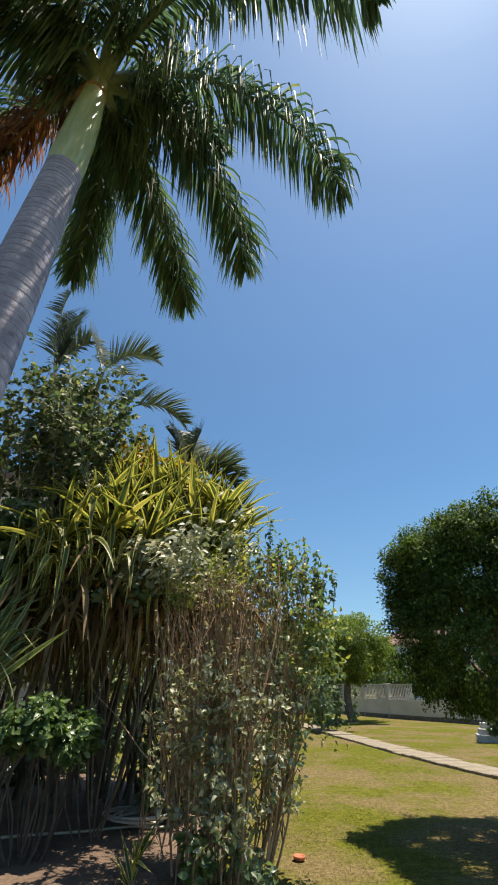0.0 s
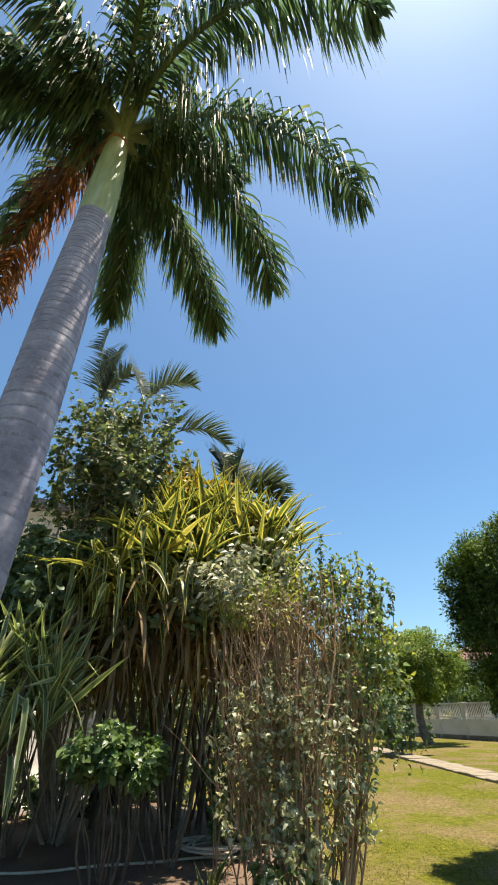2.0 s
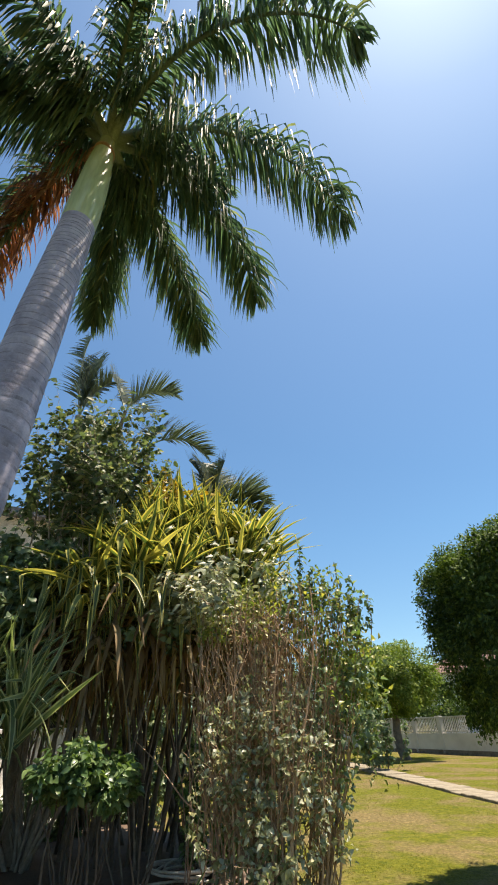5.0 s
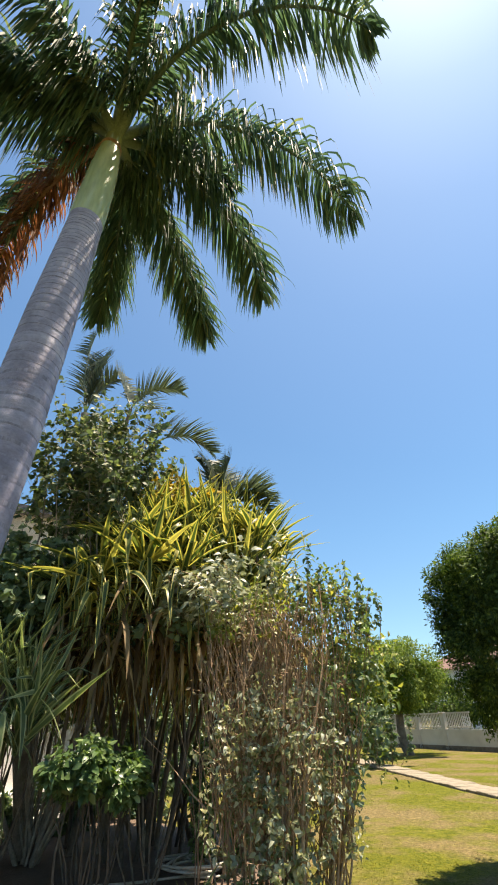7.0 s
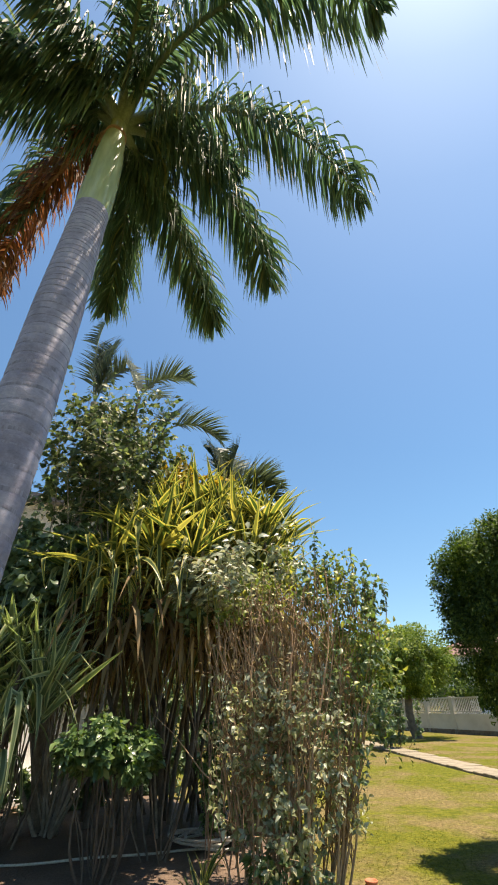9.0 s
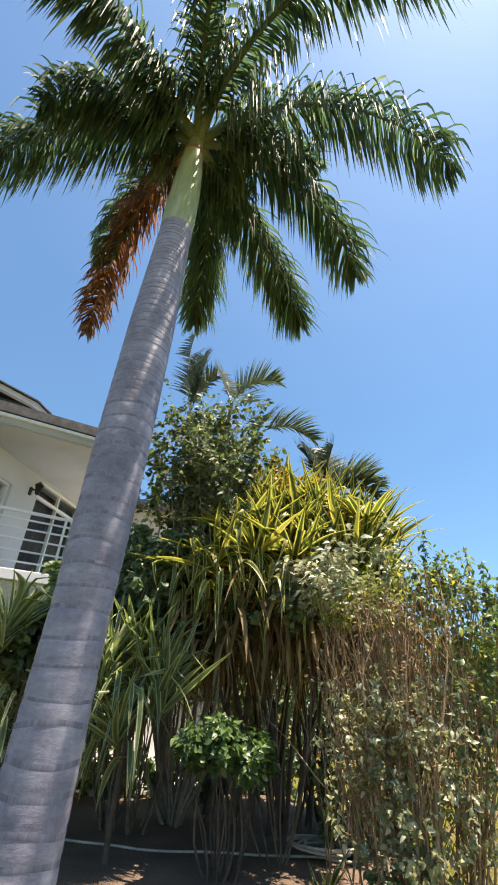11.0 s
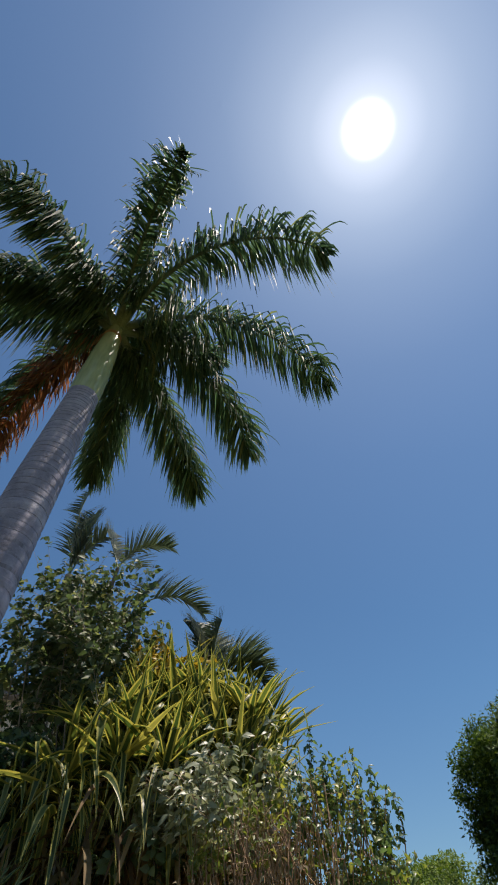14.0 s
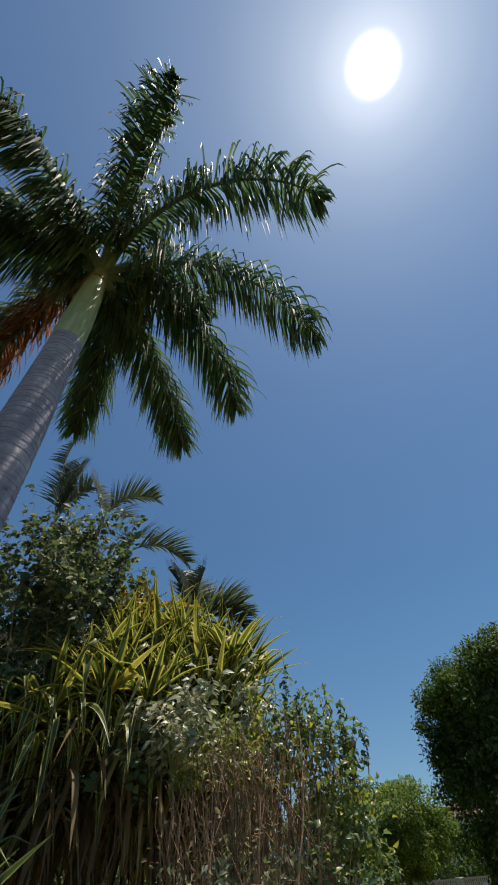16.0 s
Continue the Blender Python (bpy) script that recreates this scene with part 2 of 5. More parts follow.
# darker, cooler white: eave shade and yellow-bounce offset are put into the colour
SOFFIT = surface("shaded_eave_paint", [(0.25, (0.36, 0.385, 0.42)), (0.5, (0.44, 0.47, 0.51)), (0.75, (0.5, 0.53, 0.575))], 0.7, 0.8, 25, 0.03, grain=0.1)
RAIL = surface("white_metal_paint", [(0.3, (0.78, 0.79, 0.81)), (0.7, (0.84, 0.85, 0.87))], 5, 0.4, 40, 0.02, grain=0.1)
SHINGLE = surface("roof_shingle_grey", [(0.3, (0.05, 0.05, 0.055)), (0.7, (0.13, 0.13, 0.138))], 5, 0.9, 40, 0.5)
RED_ROOF = surface("red_roof_tile", [(0.3, (0.11, 0.06, 0.05)), (0.7, (0.18, 0.105, 0.085))], 3, 0.85, 20, 0.3)
# near-black for sheets and panes that paint the unlit depth behind openings
DARK = surface("opening_shade", [(0.3, (0.02, 0.02, 0.02)), (0.7, (0.035, 0.035, 0.035))], 3, 0.7, 20, 0)
IRON = surface("black_iron", [(0.3, (0.02, 0.02, 0.022)), (0.7, (0.04, 0.04, 0.042))], 6, 0.45, 40, 0.1, metal=0.6)
HOSE = surface("hose_rubber", [(0.3, (0.36, 0.34, 0.28)), (0.7, (0.5, 0.47, 0.4))], 8, 0.5, 50, 0.1)
ORANGE = surface("terracotta_orange", [(0.3, (0.36, 0.1, 0.045)), (0.7, (0.48, 0.16, 0.07))], 8, 0.7, 50, 0.2)
STONE = surface("grey_stone", [(0.3, (0.3, 0.31, 0.31)), (0.7, (0.45, 0.46, 0.46))], 4, 0.85, 40, 0.3)
CURTAIN = surface("dark_curtain", [(0.3, (0.03, 0.028, 0.026)), (0.7, (0.07, 0.065, 0.06))], 2, 0.9, 20, 0.1, (6, 6, 0.3))


def glass_material():
    m, t, p, _ = nodes_of("window_glass")
    p.inputs["Base Color"].default_value = (0.9, 0.95, 0.95, 1)
    p.inputs["Roughness"].default_value = 0.03
    p.inputs["Transmission Weight"].default_value = 1.0
    p.inputs["IOR"].default_value = 1.05
    return m


GLASS = glass_material()


def lawn_material(name, blades):
    """Yellow green turf with worn straw coloured patches; blades and ground share the patches."""
    m, t, p, out = nodes_of(name)
    grass = ramp(t, noise_of(t, 7.0, 5), [(0.3, (0.064, 0.077, 0.008)), (0.7, (0.13, 0.128, 0.016))])
    dry = ramp(t, noise_of(t, 14.0, 4), [(0.3, (0.115, 0.086, 0.038)), (0.7, (0.185, 0.143, 0.068))])
    where = ramp(t, noise_of(t, 0.5, 5, rough=0.65), [(0.44, (0, 0, 0)), (0.57, (0.95, 0.95, 0.95))])
    col = mixed(t, where.outputs[0], grass.outputs[0], dry.outputs[0])
    tufts = ramp(t, noise_of(t, 24.0, 6, rough=0.7), [(0.36, (0.62, 0.66, 0.6)), (0.52, (1.0, 1.0, 1.0)), (0.68, (1.4, 1.34, 1.3))])
    col = mixed(t, 1.0, col, tufts.outputs[0], "MULTIPLY")
    p.inputs["Roughness"].default_value = 0.95
    p.inputs["Specular IOR Level"].default_value = 0.08
    if blades:
        geo = t.nodes.new("ShaderNodeNewGeometry")
        tone = ramp(t, geo.outputs["Random Per Island"], [(0.0, (0.75, 0.85, 0.8)), (0.8, (1.2, 1.15, 1.0)), (1.0, (1.7, 1.35, 2.0))])
        col = mixed(t, 1.0, col, tone.outputs[0], "MULTIPLY")
        tr = t.nodes.new("ShaderNodeBsdfTranslucent")
        t.links.new(col, tr.inputs["Color"])
        mx = t.nodes.new("ShaderNodeMixShader")
        mx.inputs[0].default_value = 0.35
        t.links.new(p.outputs[0], mx.inputs[1])
        t.links.new(tr.outputs[0], mx.inputs[2])
        t.links.new(mx.outputs[0], out.inputs[0])
    else:
        bump(t, p, noise_of(t, 45, 3), 0.6, 0.03)
    t.links.new(col, p.inputs["Base Color"])
    return m


GRASS = lawn_material("grass_blade", True)
LAWN = lawn_material("lawn", False)


# ---- mesh helpers ----
def mesh_np(name, V, F):
    """A mesh from arrays: V (n, 3) places, F (m, k) corners."""
    V, F = np.asarray(V, np.float32), np.asarray(F, np.int32)
    me = bpy.data.meshes.new(name)
    me.vertices.add(len(V))
    me.vertices.foreach_set("co", V.ravel())
    me.loops.add(F.size)
    me.loops.foreach_set("vertex_index", F.ravel())
    me.polygons.add(len(F))
    me.polygons.foreach_set("loop_start", np.arange(len(F), dtype=np.int32) * F.shape[1])
    me.update(calc_edges=True)
    return me


def thing(name, label, category, at=(0, 0, 0), group="", kind=""):
    return tagged(pose_of(new(name), at), label, category, group, kind)


def pose_of(ob, at):
    ob.matrix_basis = at if isinstance(at, Matrix) else Matrix.Translation(at)
    return ob


def link(name, me, material, parent=None, label="", at=None, smooth=False, kind=""):
    if material and not me.materials:
        me.materials.append(material)
    if smooth:
        me.polygons.foreach_set("use_smooth", np.ones(len(me.polygons), bool))
    ob = new(name, me)
    if parent:
        ob.parent = parent
    if at is not None:
        pose_of(ob, at)
    return tagged(ob, label, kind=kind)


def part(name, bm, material, parent=None, label="", at=None, smooth=False):
    me = bpy.data.meshes.new(name)
    bmesh.ops.recalc_face_normals(bm, faces=bm.faces)
    bm.to_mesh(me)
    bm.free()
    return link(name, me, material, parent, label, at, smooth)


class Heap:
    """Gathers arrays of quads into one mesh."""

    def __init__(self):
        self.V, self.F, self.n = [], [], 0

    def add(self, V, F):
        self.V.append(np.asarray(V, float))
        self.F.append(np.asarray(F, int) + self.n)
        self.n += len(V)
        return self

    def mesh(self, name):
        return mesh_np(name, np.concatenate(self.V), np.concatenate(self.F))


def tube(path, radii, sides=8):
    """V, F of a tube of quads along a path."""
    P = np.asarray(path, float)
    r = np.broadcast_to(np.asarray(radii, float), (len(P),))
    T = np.gradient(P, axis=0)
    T /= np.linalg.norm(T, axis=1)[:, None] + 1e-9
    ref = np.where(np.abs(T[:, 2:3]) > 0.9, [[1.0, 0, 0]], [[0, 0, 1.0]])
    A = np.cross(T, ref)
    A /= np.linalg.norm(A, axis=1)[:, None] + 1e-9
    B = np.cross(T, A)
    if len(P) > 1:
        for i in range(1, len(P)):
            A[i] = A[i - 1] - T[i] * (A[i - 1] @ T[i])
            A[i] /= np.linalg.norm(A[i]) + 1e-9
            B[i] = np.cross(T[i], A[i])
    a = np.linspace(0, 2 * np.pi, sides, endpoint=False)
    V = P[:, None] + r[:, None, None] * (np.cos(a)[None, :, None] * A[:, None] + np.sin(a)[None, :, None] * B[:, None])
    i, j = np.meshgrid(np.arange(len(P) - 1), np.arange(sides), indexing="ij")
    k = (j + 1) % sides
    F = np.stack([i * sides + j, i * sides + k, (i + 1) * sides + k, (i + 1) * sides + j], -1).reshape(-1, 4)
    return V.reshape(-1, 3), F


def strips(base, way, across, length, width, droop, segs=5, fold=0.0, taper=0.7, blunt=0.15):
    """V, F of many strap-shaped blades that bend down with gravity."""
    n = len(base)
    length, width, droop = (np.broadcast_to(np.asarray(v, float), (n,)) for v in (length, width, droop))
    s = np.linspace(0, 1, segs + 1)
    mid = base[:, None] + way[:, None] * (s[None, :, None] * length[:, None, None])
    mid[:, :, 2] -= droop[:, None] * length[:, None] * s[None] ** 2
    # keep the blade's length when it bends
    step = np.diff(mid, axis=1)
    step *= (length / segs)[:, None, None] / (np.linalg.norm(step, axis=2, keepdims=True) + 1e-9)
    mid = np.concatenate([base[:, None], base[:, None] + np.cumsum(step, axis=1)], axis=1)
    w = np.minimum(1, (s + blunt) / 0.3) * np.clip((1 - s) / (1 - taper), 0.04, 1)
    half = 0.5 * width[:, None, None] * w[None, :, None] * across[:, None]
    L, R = mid - half, mid + half
    if fold:
        L[:, :, 2] += fold * np.abs(half).sum(2)
        R[:, :, 2] += fold * np.abs(half).sum(2)
        V = np.stack([L, mid, R], 2).reshape(-1, 3)
        c = 3
    else:
        V = np.stack([L, R], 2).reshape(-1, 3)
        c = 2
    one = np.array([[q * c + e, q * c + e + 1, (q + 1) * c + e + 1, (q + 1) * c + e] for q in range(segs) for e in range(c - 1)])
    F = (one[None] + (np.arange(n) * (segs + 1) * c)[:, None, None]).reshape(-1, 4)
    return V, F


def pendant(base, way, face, length, width, hang, segs=6, fold=0.12):
    """V, F of many soft blades that set out along way and turn over until they hang straight down."""
    n = len(base)
    mid = [base]
    for q in range(segs):
        u = np.clip(hang * ((q + 0.5) / segs) ** 1.35, 0, 0.96)[:, None]
        mid.append(mid[-1] + unit(way * (1 - u) - np.array([0, 0, 1.0]) * u) * (length / segs)[:, None])
    mid = np.stack(mid, 1)
    s = np.linspace(0, 1, segs + 1)
    across = unit(np.cross(np.gradient(mid, axis=1), face[:, None]))
    half = 0.5 * (width[:, None] * (np.minimum(1, (s + 0.3) / 0.45) * np.clip((1 - s) / 0.5, 0.05, 1))[None])[:, :, None] * across
    lift = fold * np.linalg.norm(half, axis=2, keepdims=True) * unit(face)[:, None]
    V = np.stack([mid - half + lift, mid, mid + half + lift], 2).reshape(-1, 3)
    one = np.array([[q * 3 + e, q * 3 + e + 1, q * 3 + e + 4, q * 3 + e + 3] for q in range(segs) for e in range(2)])
    return V, (one[None] + (np.arange(n) * (segs + 1) * 3)[:, None, None]).reshape(-1, 4)


def unit(v):
    return v / (np.linalg.norm(v, axis=-1, keepdims=True) + 1e-9)


def leaves(pos, way, up, size, shape=0.5, fold=0.25, curl=0.2, lite=False):
    """V, F of many broad leaves: two rows of quads folded on the midrib. shape: width by length."""
    n = len(pos)
    size = np.broadcast_to(np.asarray(size, float), (n,))
    x = unit(np.cross(way, up))
    z = np.cross(x, way)
    if lite:
        side, tip = x * (0.5 * shape * size)[:, None], pos + (way - z * curl) * size[:, None]
        mid = pos + way * (0.45 * size)[:, None] + z * (0.15 * fold * size)[:, None]
        V = np.stack([pos, mid + side, tip, mid - side], 1).reshape(-1, 3)
        return V, np.arange(4 * n).reshape(-1, 4)
    prof = [(0.0, 0.05, 0.0), (0.35, 0.5, 0.03), (0.7, 0.36, -curl * 0.4), (1.0, 0.02, -curl)]
    rows = []
    for s, w, d in prof:
        m = pos + (way * s + z * d) * size[:, None]
        h = x * (w * shape * size)[:, None]
        lift = z * (w * shape * fold * size)[:, None]
        rows += [m - h + lift, m, m + h + lift]
    V = np.stack(rows, 1).reshape(-1, 3)
    one = np.array([[3 * r + e, 3 * r + e + 1, 3 * r + e + 4, 3 * r + e + 3] for r in range(3) for e in range(2)])
    F = (one[None] + (np.arange(n) * 12)[:, None, None]).reshape(-1, 4)
    return V, F


def box(bm, x0, x1, y0, y1, z0, z1, m=None):
    v = bmesh.ops.create_cube(bm, size=1)["verts"]
    t = Matrix.Translation(((x0 + x1) / 2, (y0 + y1) / 2, (z0 + z1) / 2)) @ Matrix.Diagonal((x1 - x0, y1 - y0, z1 - z0, 1))
    bmesh.ops.transform(bm, matrix=(m @ t if m else t), verts=v)
    return bm


def boxes(*dims, bevel=0.0, m=None):
    bm = bmesh.new()
    for d in dims:
        box(bm, *d, m=m)
    if bevel:
        bmesh.ops.bevel(bm, geom=bm.edges[:], offset=bevel, segments=1, affect="EDGES")
    return bm


# ---- ground ----
def ground():
    xs = np.concatenate([[-1500, -400, -120], np.linspace(-40, 40, 81), [120, 400, 1500]])
    ys = np.concatenate([[-1500, -400, -120], np.linspace(-30, 50, 81), [120, 400, 1500]])
    X, Y = np.meshgrid(xs, ys, indexing="ij")
    Z = np.array([[0.05 * noise.noise((x * 0.21, y * 0.21, 0)) if abs(x) < 41 and -31 < y < 51 else 0 for y in ys] for x in xs]) - 0.02
    n, k = len(xs), len(ys)
    i, j = np.meshgrid(np.arange(n - 1), np.arange(k - 1), indexing="ij")
    F = np.stack([i * k + j, (i + 1) * k + j, (i + 1) * k + j + 1, i * k + j + 1], -1).reshape(-1, 4)
    ob = link("ground", mesh_np("ground", np.stack([X, Y, Z], -1).reshape(-1, 3), F), LAWN, smooth=True)
    tagged(ob, "sunlit lawn of mixed green and dry straw grass", "lawn", kind="structure")


ground()


def soil_bed():
    a = np.linspace(0, 2 * np.pi, 72, endpoint=False)
    r = np.array([1 + 0.09 * noise.noise((2 * math.cos(t), 2 * math.sin(t), 3)) + 0.03 * noise.noise((9 * math.cos(t), 9 * math.sin(t), 5)) for t in a])
    x, y = -4.3 + 4.1 * r * np.cos(a), 6.7 + 3.9 * r * np.sin(a)
    rings = []
    for q, z in ((1.0, -0.03), (0.97, 0.05), (0.8, 0.07), (0.55, 0.075), (0.3, 0.08), (0.02, 0.08)):
        rings.append(np.stack([-4.3 + (x + 4.3) * q, 6.7 + (y - 6.7) * q, np.full(72, z)], 1))
    V = np.concatenate(rings)
    F = [[k * 72 + i, k * 72 + (i + 1) % 72, (k + 1) * 72 + (i + 1) % 72, (k + 1) * 72 + i] for k in range(5) for i in range(72)]
    ob = link("soil_bed", mesh_np("soil_bed", V, F), SOIL, smooth=True)
    tagged(ob, "bare reddish brown soil bed under the shrubs", "soil", kind="structure")


soil_bed()


def garden_path():
    """A slightly winding concrete path over the lawn."""
    P = np.array([(1.2, 32.0), (2.4, 25.5), (3.4, 20.3), (4.25, 15.3), (5.1, 11.2), (6.6, 7.4), (9.5, 3.5), (14, 0)])
    s = np.linspace(0, len(P) - 1, 60)
    c = np.stack([np.interp(s, range(len(P)), P[:, k]) for k in (0, 1)], 1)
    for _ in range(3):
        c[1:-1] = (c[:-2] + 2 * c[1:-1] + c[2:]) / 4
    t = unit(np.gradient(c, axis=0))
    nrm = np.stack([-t[:, 1], t[:, 0]], 1)
    rows = []
    for off, z in ((-0.38, -0.05), (-0.37, 0.012), (0.37, 0.012), (0.38, -0.05)):
        rows.append(np.concatenate([c + nrm * off, np.full((60, 1), z)], 1))
    V = np.stack(rows, 1).reshape(-1, 3)
    F = [[4 * i + e, 4 * i + e + 1, 4 * i + e + 5, 4 * i + e + 4] for i in range(59) for e in range(3)]
    ob = link("garden_path", mesh_np("garden_path", V, F), PATH_MAT)
    tagged(ob, "pale concrete garden path crossing the lawn", "path", kind="structure")
    rng = np.random.default_rng(12)
    bm = boxes((-0.235, 0.235, -0.42, 0.42, -0.06, 0.05), bevel=0.012)
    slab = bpy.data.meshes.new("paving_slab")
    bm.to_mesh(slab)
    bm.free()
    run = np.concatenate([[0], np.cumsum(np.linalg.norm(np.diff(c, axis=0), axis=1))])
    for d in np.arange(0.3, run[-1] - 0.3, 0.485):
        x, y = (float(np.interp(d, run, c[:, k])) for k in (0, 1))
        tx, ty = (float(np.interp(d, run, t[:, k])) for k in (0, 1))
        m = Matrix.Translation((x + rng.normal(0, 0.012), y, rng.normal(0.0, 0.006))) @ Matrix.Rotation(math.atan2(ty, tx) + rng.normal(0, 0.015), 4, "Z") @ Matrix.Rotation(rng.normal(0, 0.012), 4, "X") @ Matrix.Rotation(rng.normal(0, 0.012), 4, "Y")
        link("paving_slab", slab, PATH_MAT, ob, at=m)


garden_path()


def boundary_wall():
    """Low white wall with pillars and a baluster rail, running behind the far lawn."""
    a, b = Vector((-5.8, 61.0, 0)), Vector((14.6, 21.4, 0))
    way = (b - a).normalized()
    m = Matrix.Translation(a) @ Matrix.Rotation(math.atan2(way.y, way.x), 4, "Z")
    length = (b - a).length
    wall = tagged(pose_of(new("boundary_wall"), m), "low white rendered garden wall with pillars and railing", "wall", kind="structure")
    part("wall_base", boxes((0, length, -0.1, 0.1, -0.2, 1.0)), WALL_RENDER, wall)
    # dark band stands in for the shadow and dark soil at the foot
    part("plinth_band", boxes((0, length, -0.13, 0.13, -0.2, 0.2)), DARK_BARK, wall, "dark band standing for shadow and dark soil along the wall foot")
    step = 2.3
    pillar = boxes((-0.13, 0.13, -0.13, 0.13, 0.0, 1.82), (-0.16, 0.16, -0.16, 0.16, 1.82, 1.88), bevel=0.01)
    first = part("pillar", pillar, WALL_RENDER, wall)
    bay = bmesh.new()
    box(bay, 0.16, step - 0.16, -0.04, 0.04, 1.78, 1.86)
    box(bay, 0.16, step - 0.16, -0.04, 0.04, 1.08, 1.14)
    for i in range(14):
        x = 0.26 + i * (step - 0.52) / 13
        box(bay, x - 0.022, x + 0.022, -0.022, 0.022, 1.0, 1.8)
    rail = part("railing", bay, WALL_RENDER, wall)
    for i in range(1, 15):
        for o in (first, rail):
            c = o.copy()
            scene.collection.objects.link(c)
            c.matrix_basis = Matrix.Translation((i * step, 0, 0))


boundary_wall()


# ---- the royal palm ----
PALM = (-1.94, 2.56)


def palm_axis(z):
    """The trunk leans a little towards the crown."""
    s = np.clip((np.asarray(z, float) - 1.8) / 5.0, -0.4, 1.0)
    return -2.045 + 0.085 * s, 2.49 + 0.07 * s


def frond(parent, az, rise, bend, length, sway, leaf, stalk, seed, hang=1.1, base_z=8.1, reach=1.0, crest=(-1.1, 0.4), count=600, wide=1.0, sweep=0.0, limp=1.0):
    """One arching frond: a tapering rachis whose leaflets stand off on all sides, then turn over and hang."""
    rng = np.random.default_rng(seed)
    n = 26
    p, pts = np.zeros(3), [np.zeros(3)]
    for i in range(n):
        s = (i + 0.5) / n
        e, z = radians(rise - bend * s ** 1.25), radians(az + sway * s)
        p = p + length / n * np.array([math.cos(e) * math.sin(z), math.cos(e) * math.cos(z), math.sin(e)])
        pts.append(p)
    P = np.array(pts)
    fr = thing_part("frond", parent, (PALM[0], PALM[1], base_z))
    V, F = tube(P, np.interp(np.linspace(0, 1, n + 1), [0, 0.12, 0.3, 1], [0.085, 0.06, 0.038, 0.007]), 8)
    link("rachis", mesh_np("rachis", V, F), stalk, fr, smooth=True)
    T = unit(np.gradient(P, axis=0))
    s = np.sort(rng.uniform(0.12, 0.985, count) ** 1.06)
    base = np.stack([np.interp(s * n, range(n + 1), P[:, k]) for k in range(3)], 1)
    t = unit(np.stack([np.interp(s * n, range(n + 1), T[:, k]) for k in range(3)], 1))
    flip = np.where(np.arange(count) % 2, 1, -1)[:, None]
    flat = unit(np.cross(t, [0, 0, 1.0]))
    upv = np.cross(flat, t)
    th = rng.uniform(*crest, count)[:, None]
    lean = sweep + rng.uniform(0.3, 0.85, count)[:, None] + 1.7 * np.clip(s[:, None] - 0.84, 0, 1) / 0.16
    way = unit(flat * flip * np.cos(th) + upv * np.sin(th) + t * lean)
    face = unit(upv * np.cos(th) - flat * flip * np.sin(th) + 0.45 * rng.normal(size=(count, 3)))
    ln = reach * (0.72 + 0.3 * np.sin(np.pi * s ** 0.85)) * rng.uniform(0.75, 1.12, count) * np.clip((1.1 - s) / 0.25, 0.4, 1)
    V, F = pendant(base, way, face, ln, wide * rng.uniform(0.02, 0.037, count), hang * rng.uniform(0.8, 2.4, count) * np.interp(s, [0, 0.5, 1], [1, 1, limp]))
    link("foliage", mesh_np("foliage", V, F), leaf, fr, kind="stuff")
    return fr


def thing_part(name, parent, at):
    ob = new(name)
    ob.parent = parent
    return pose_of(ob, at)


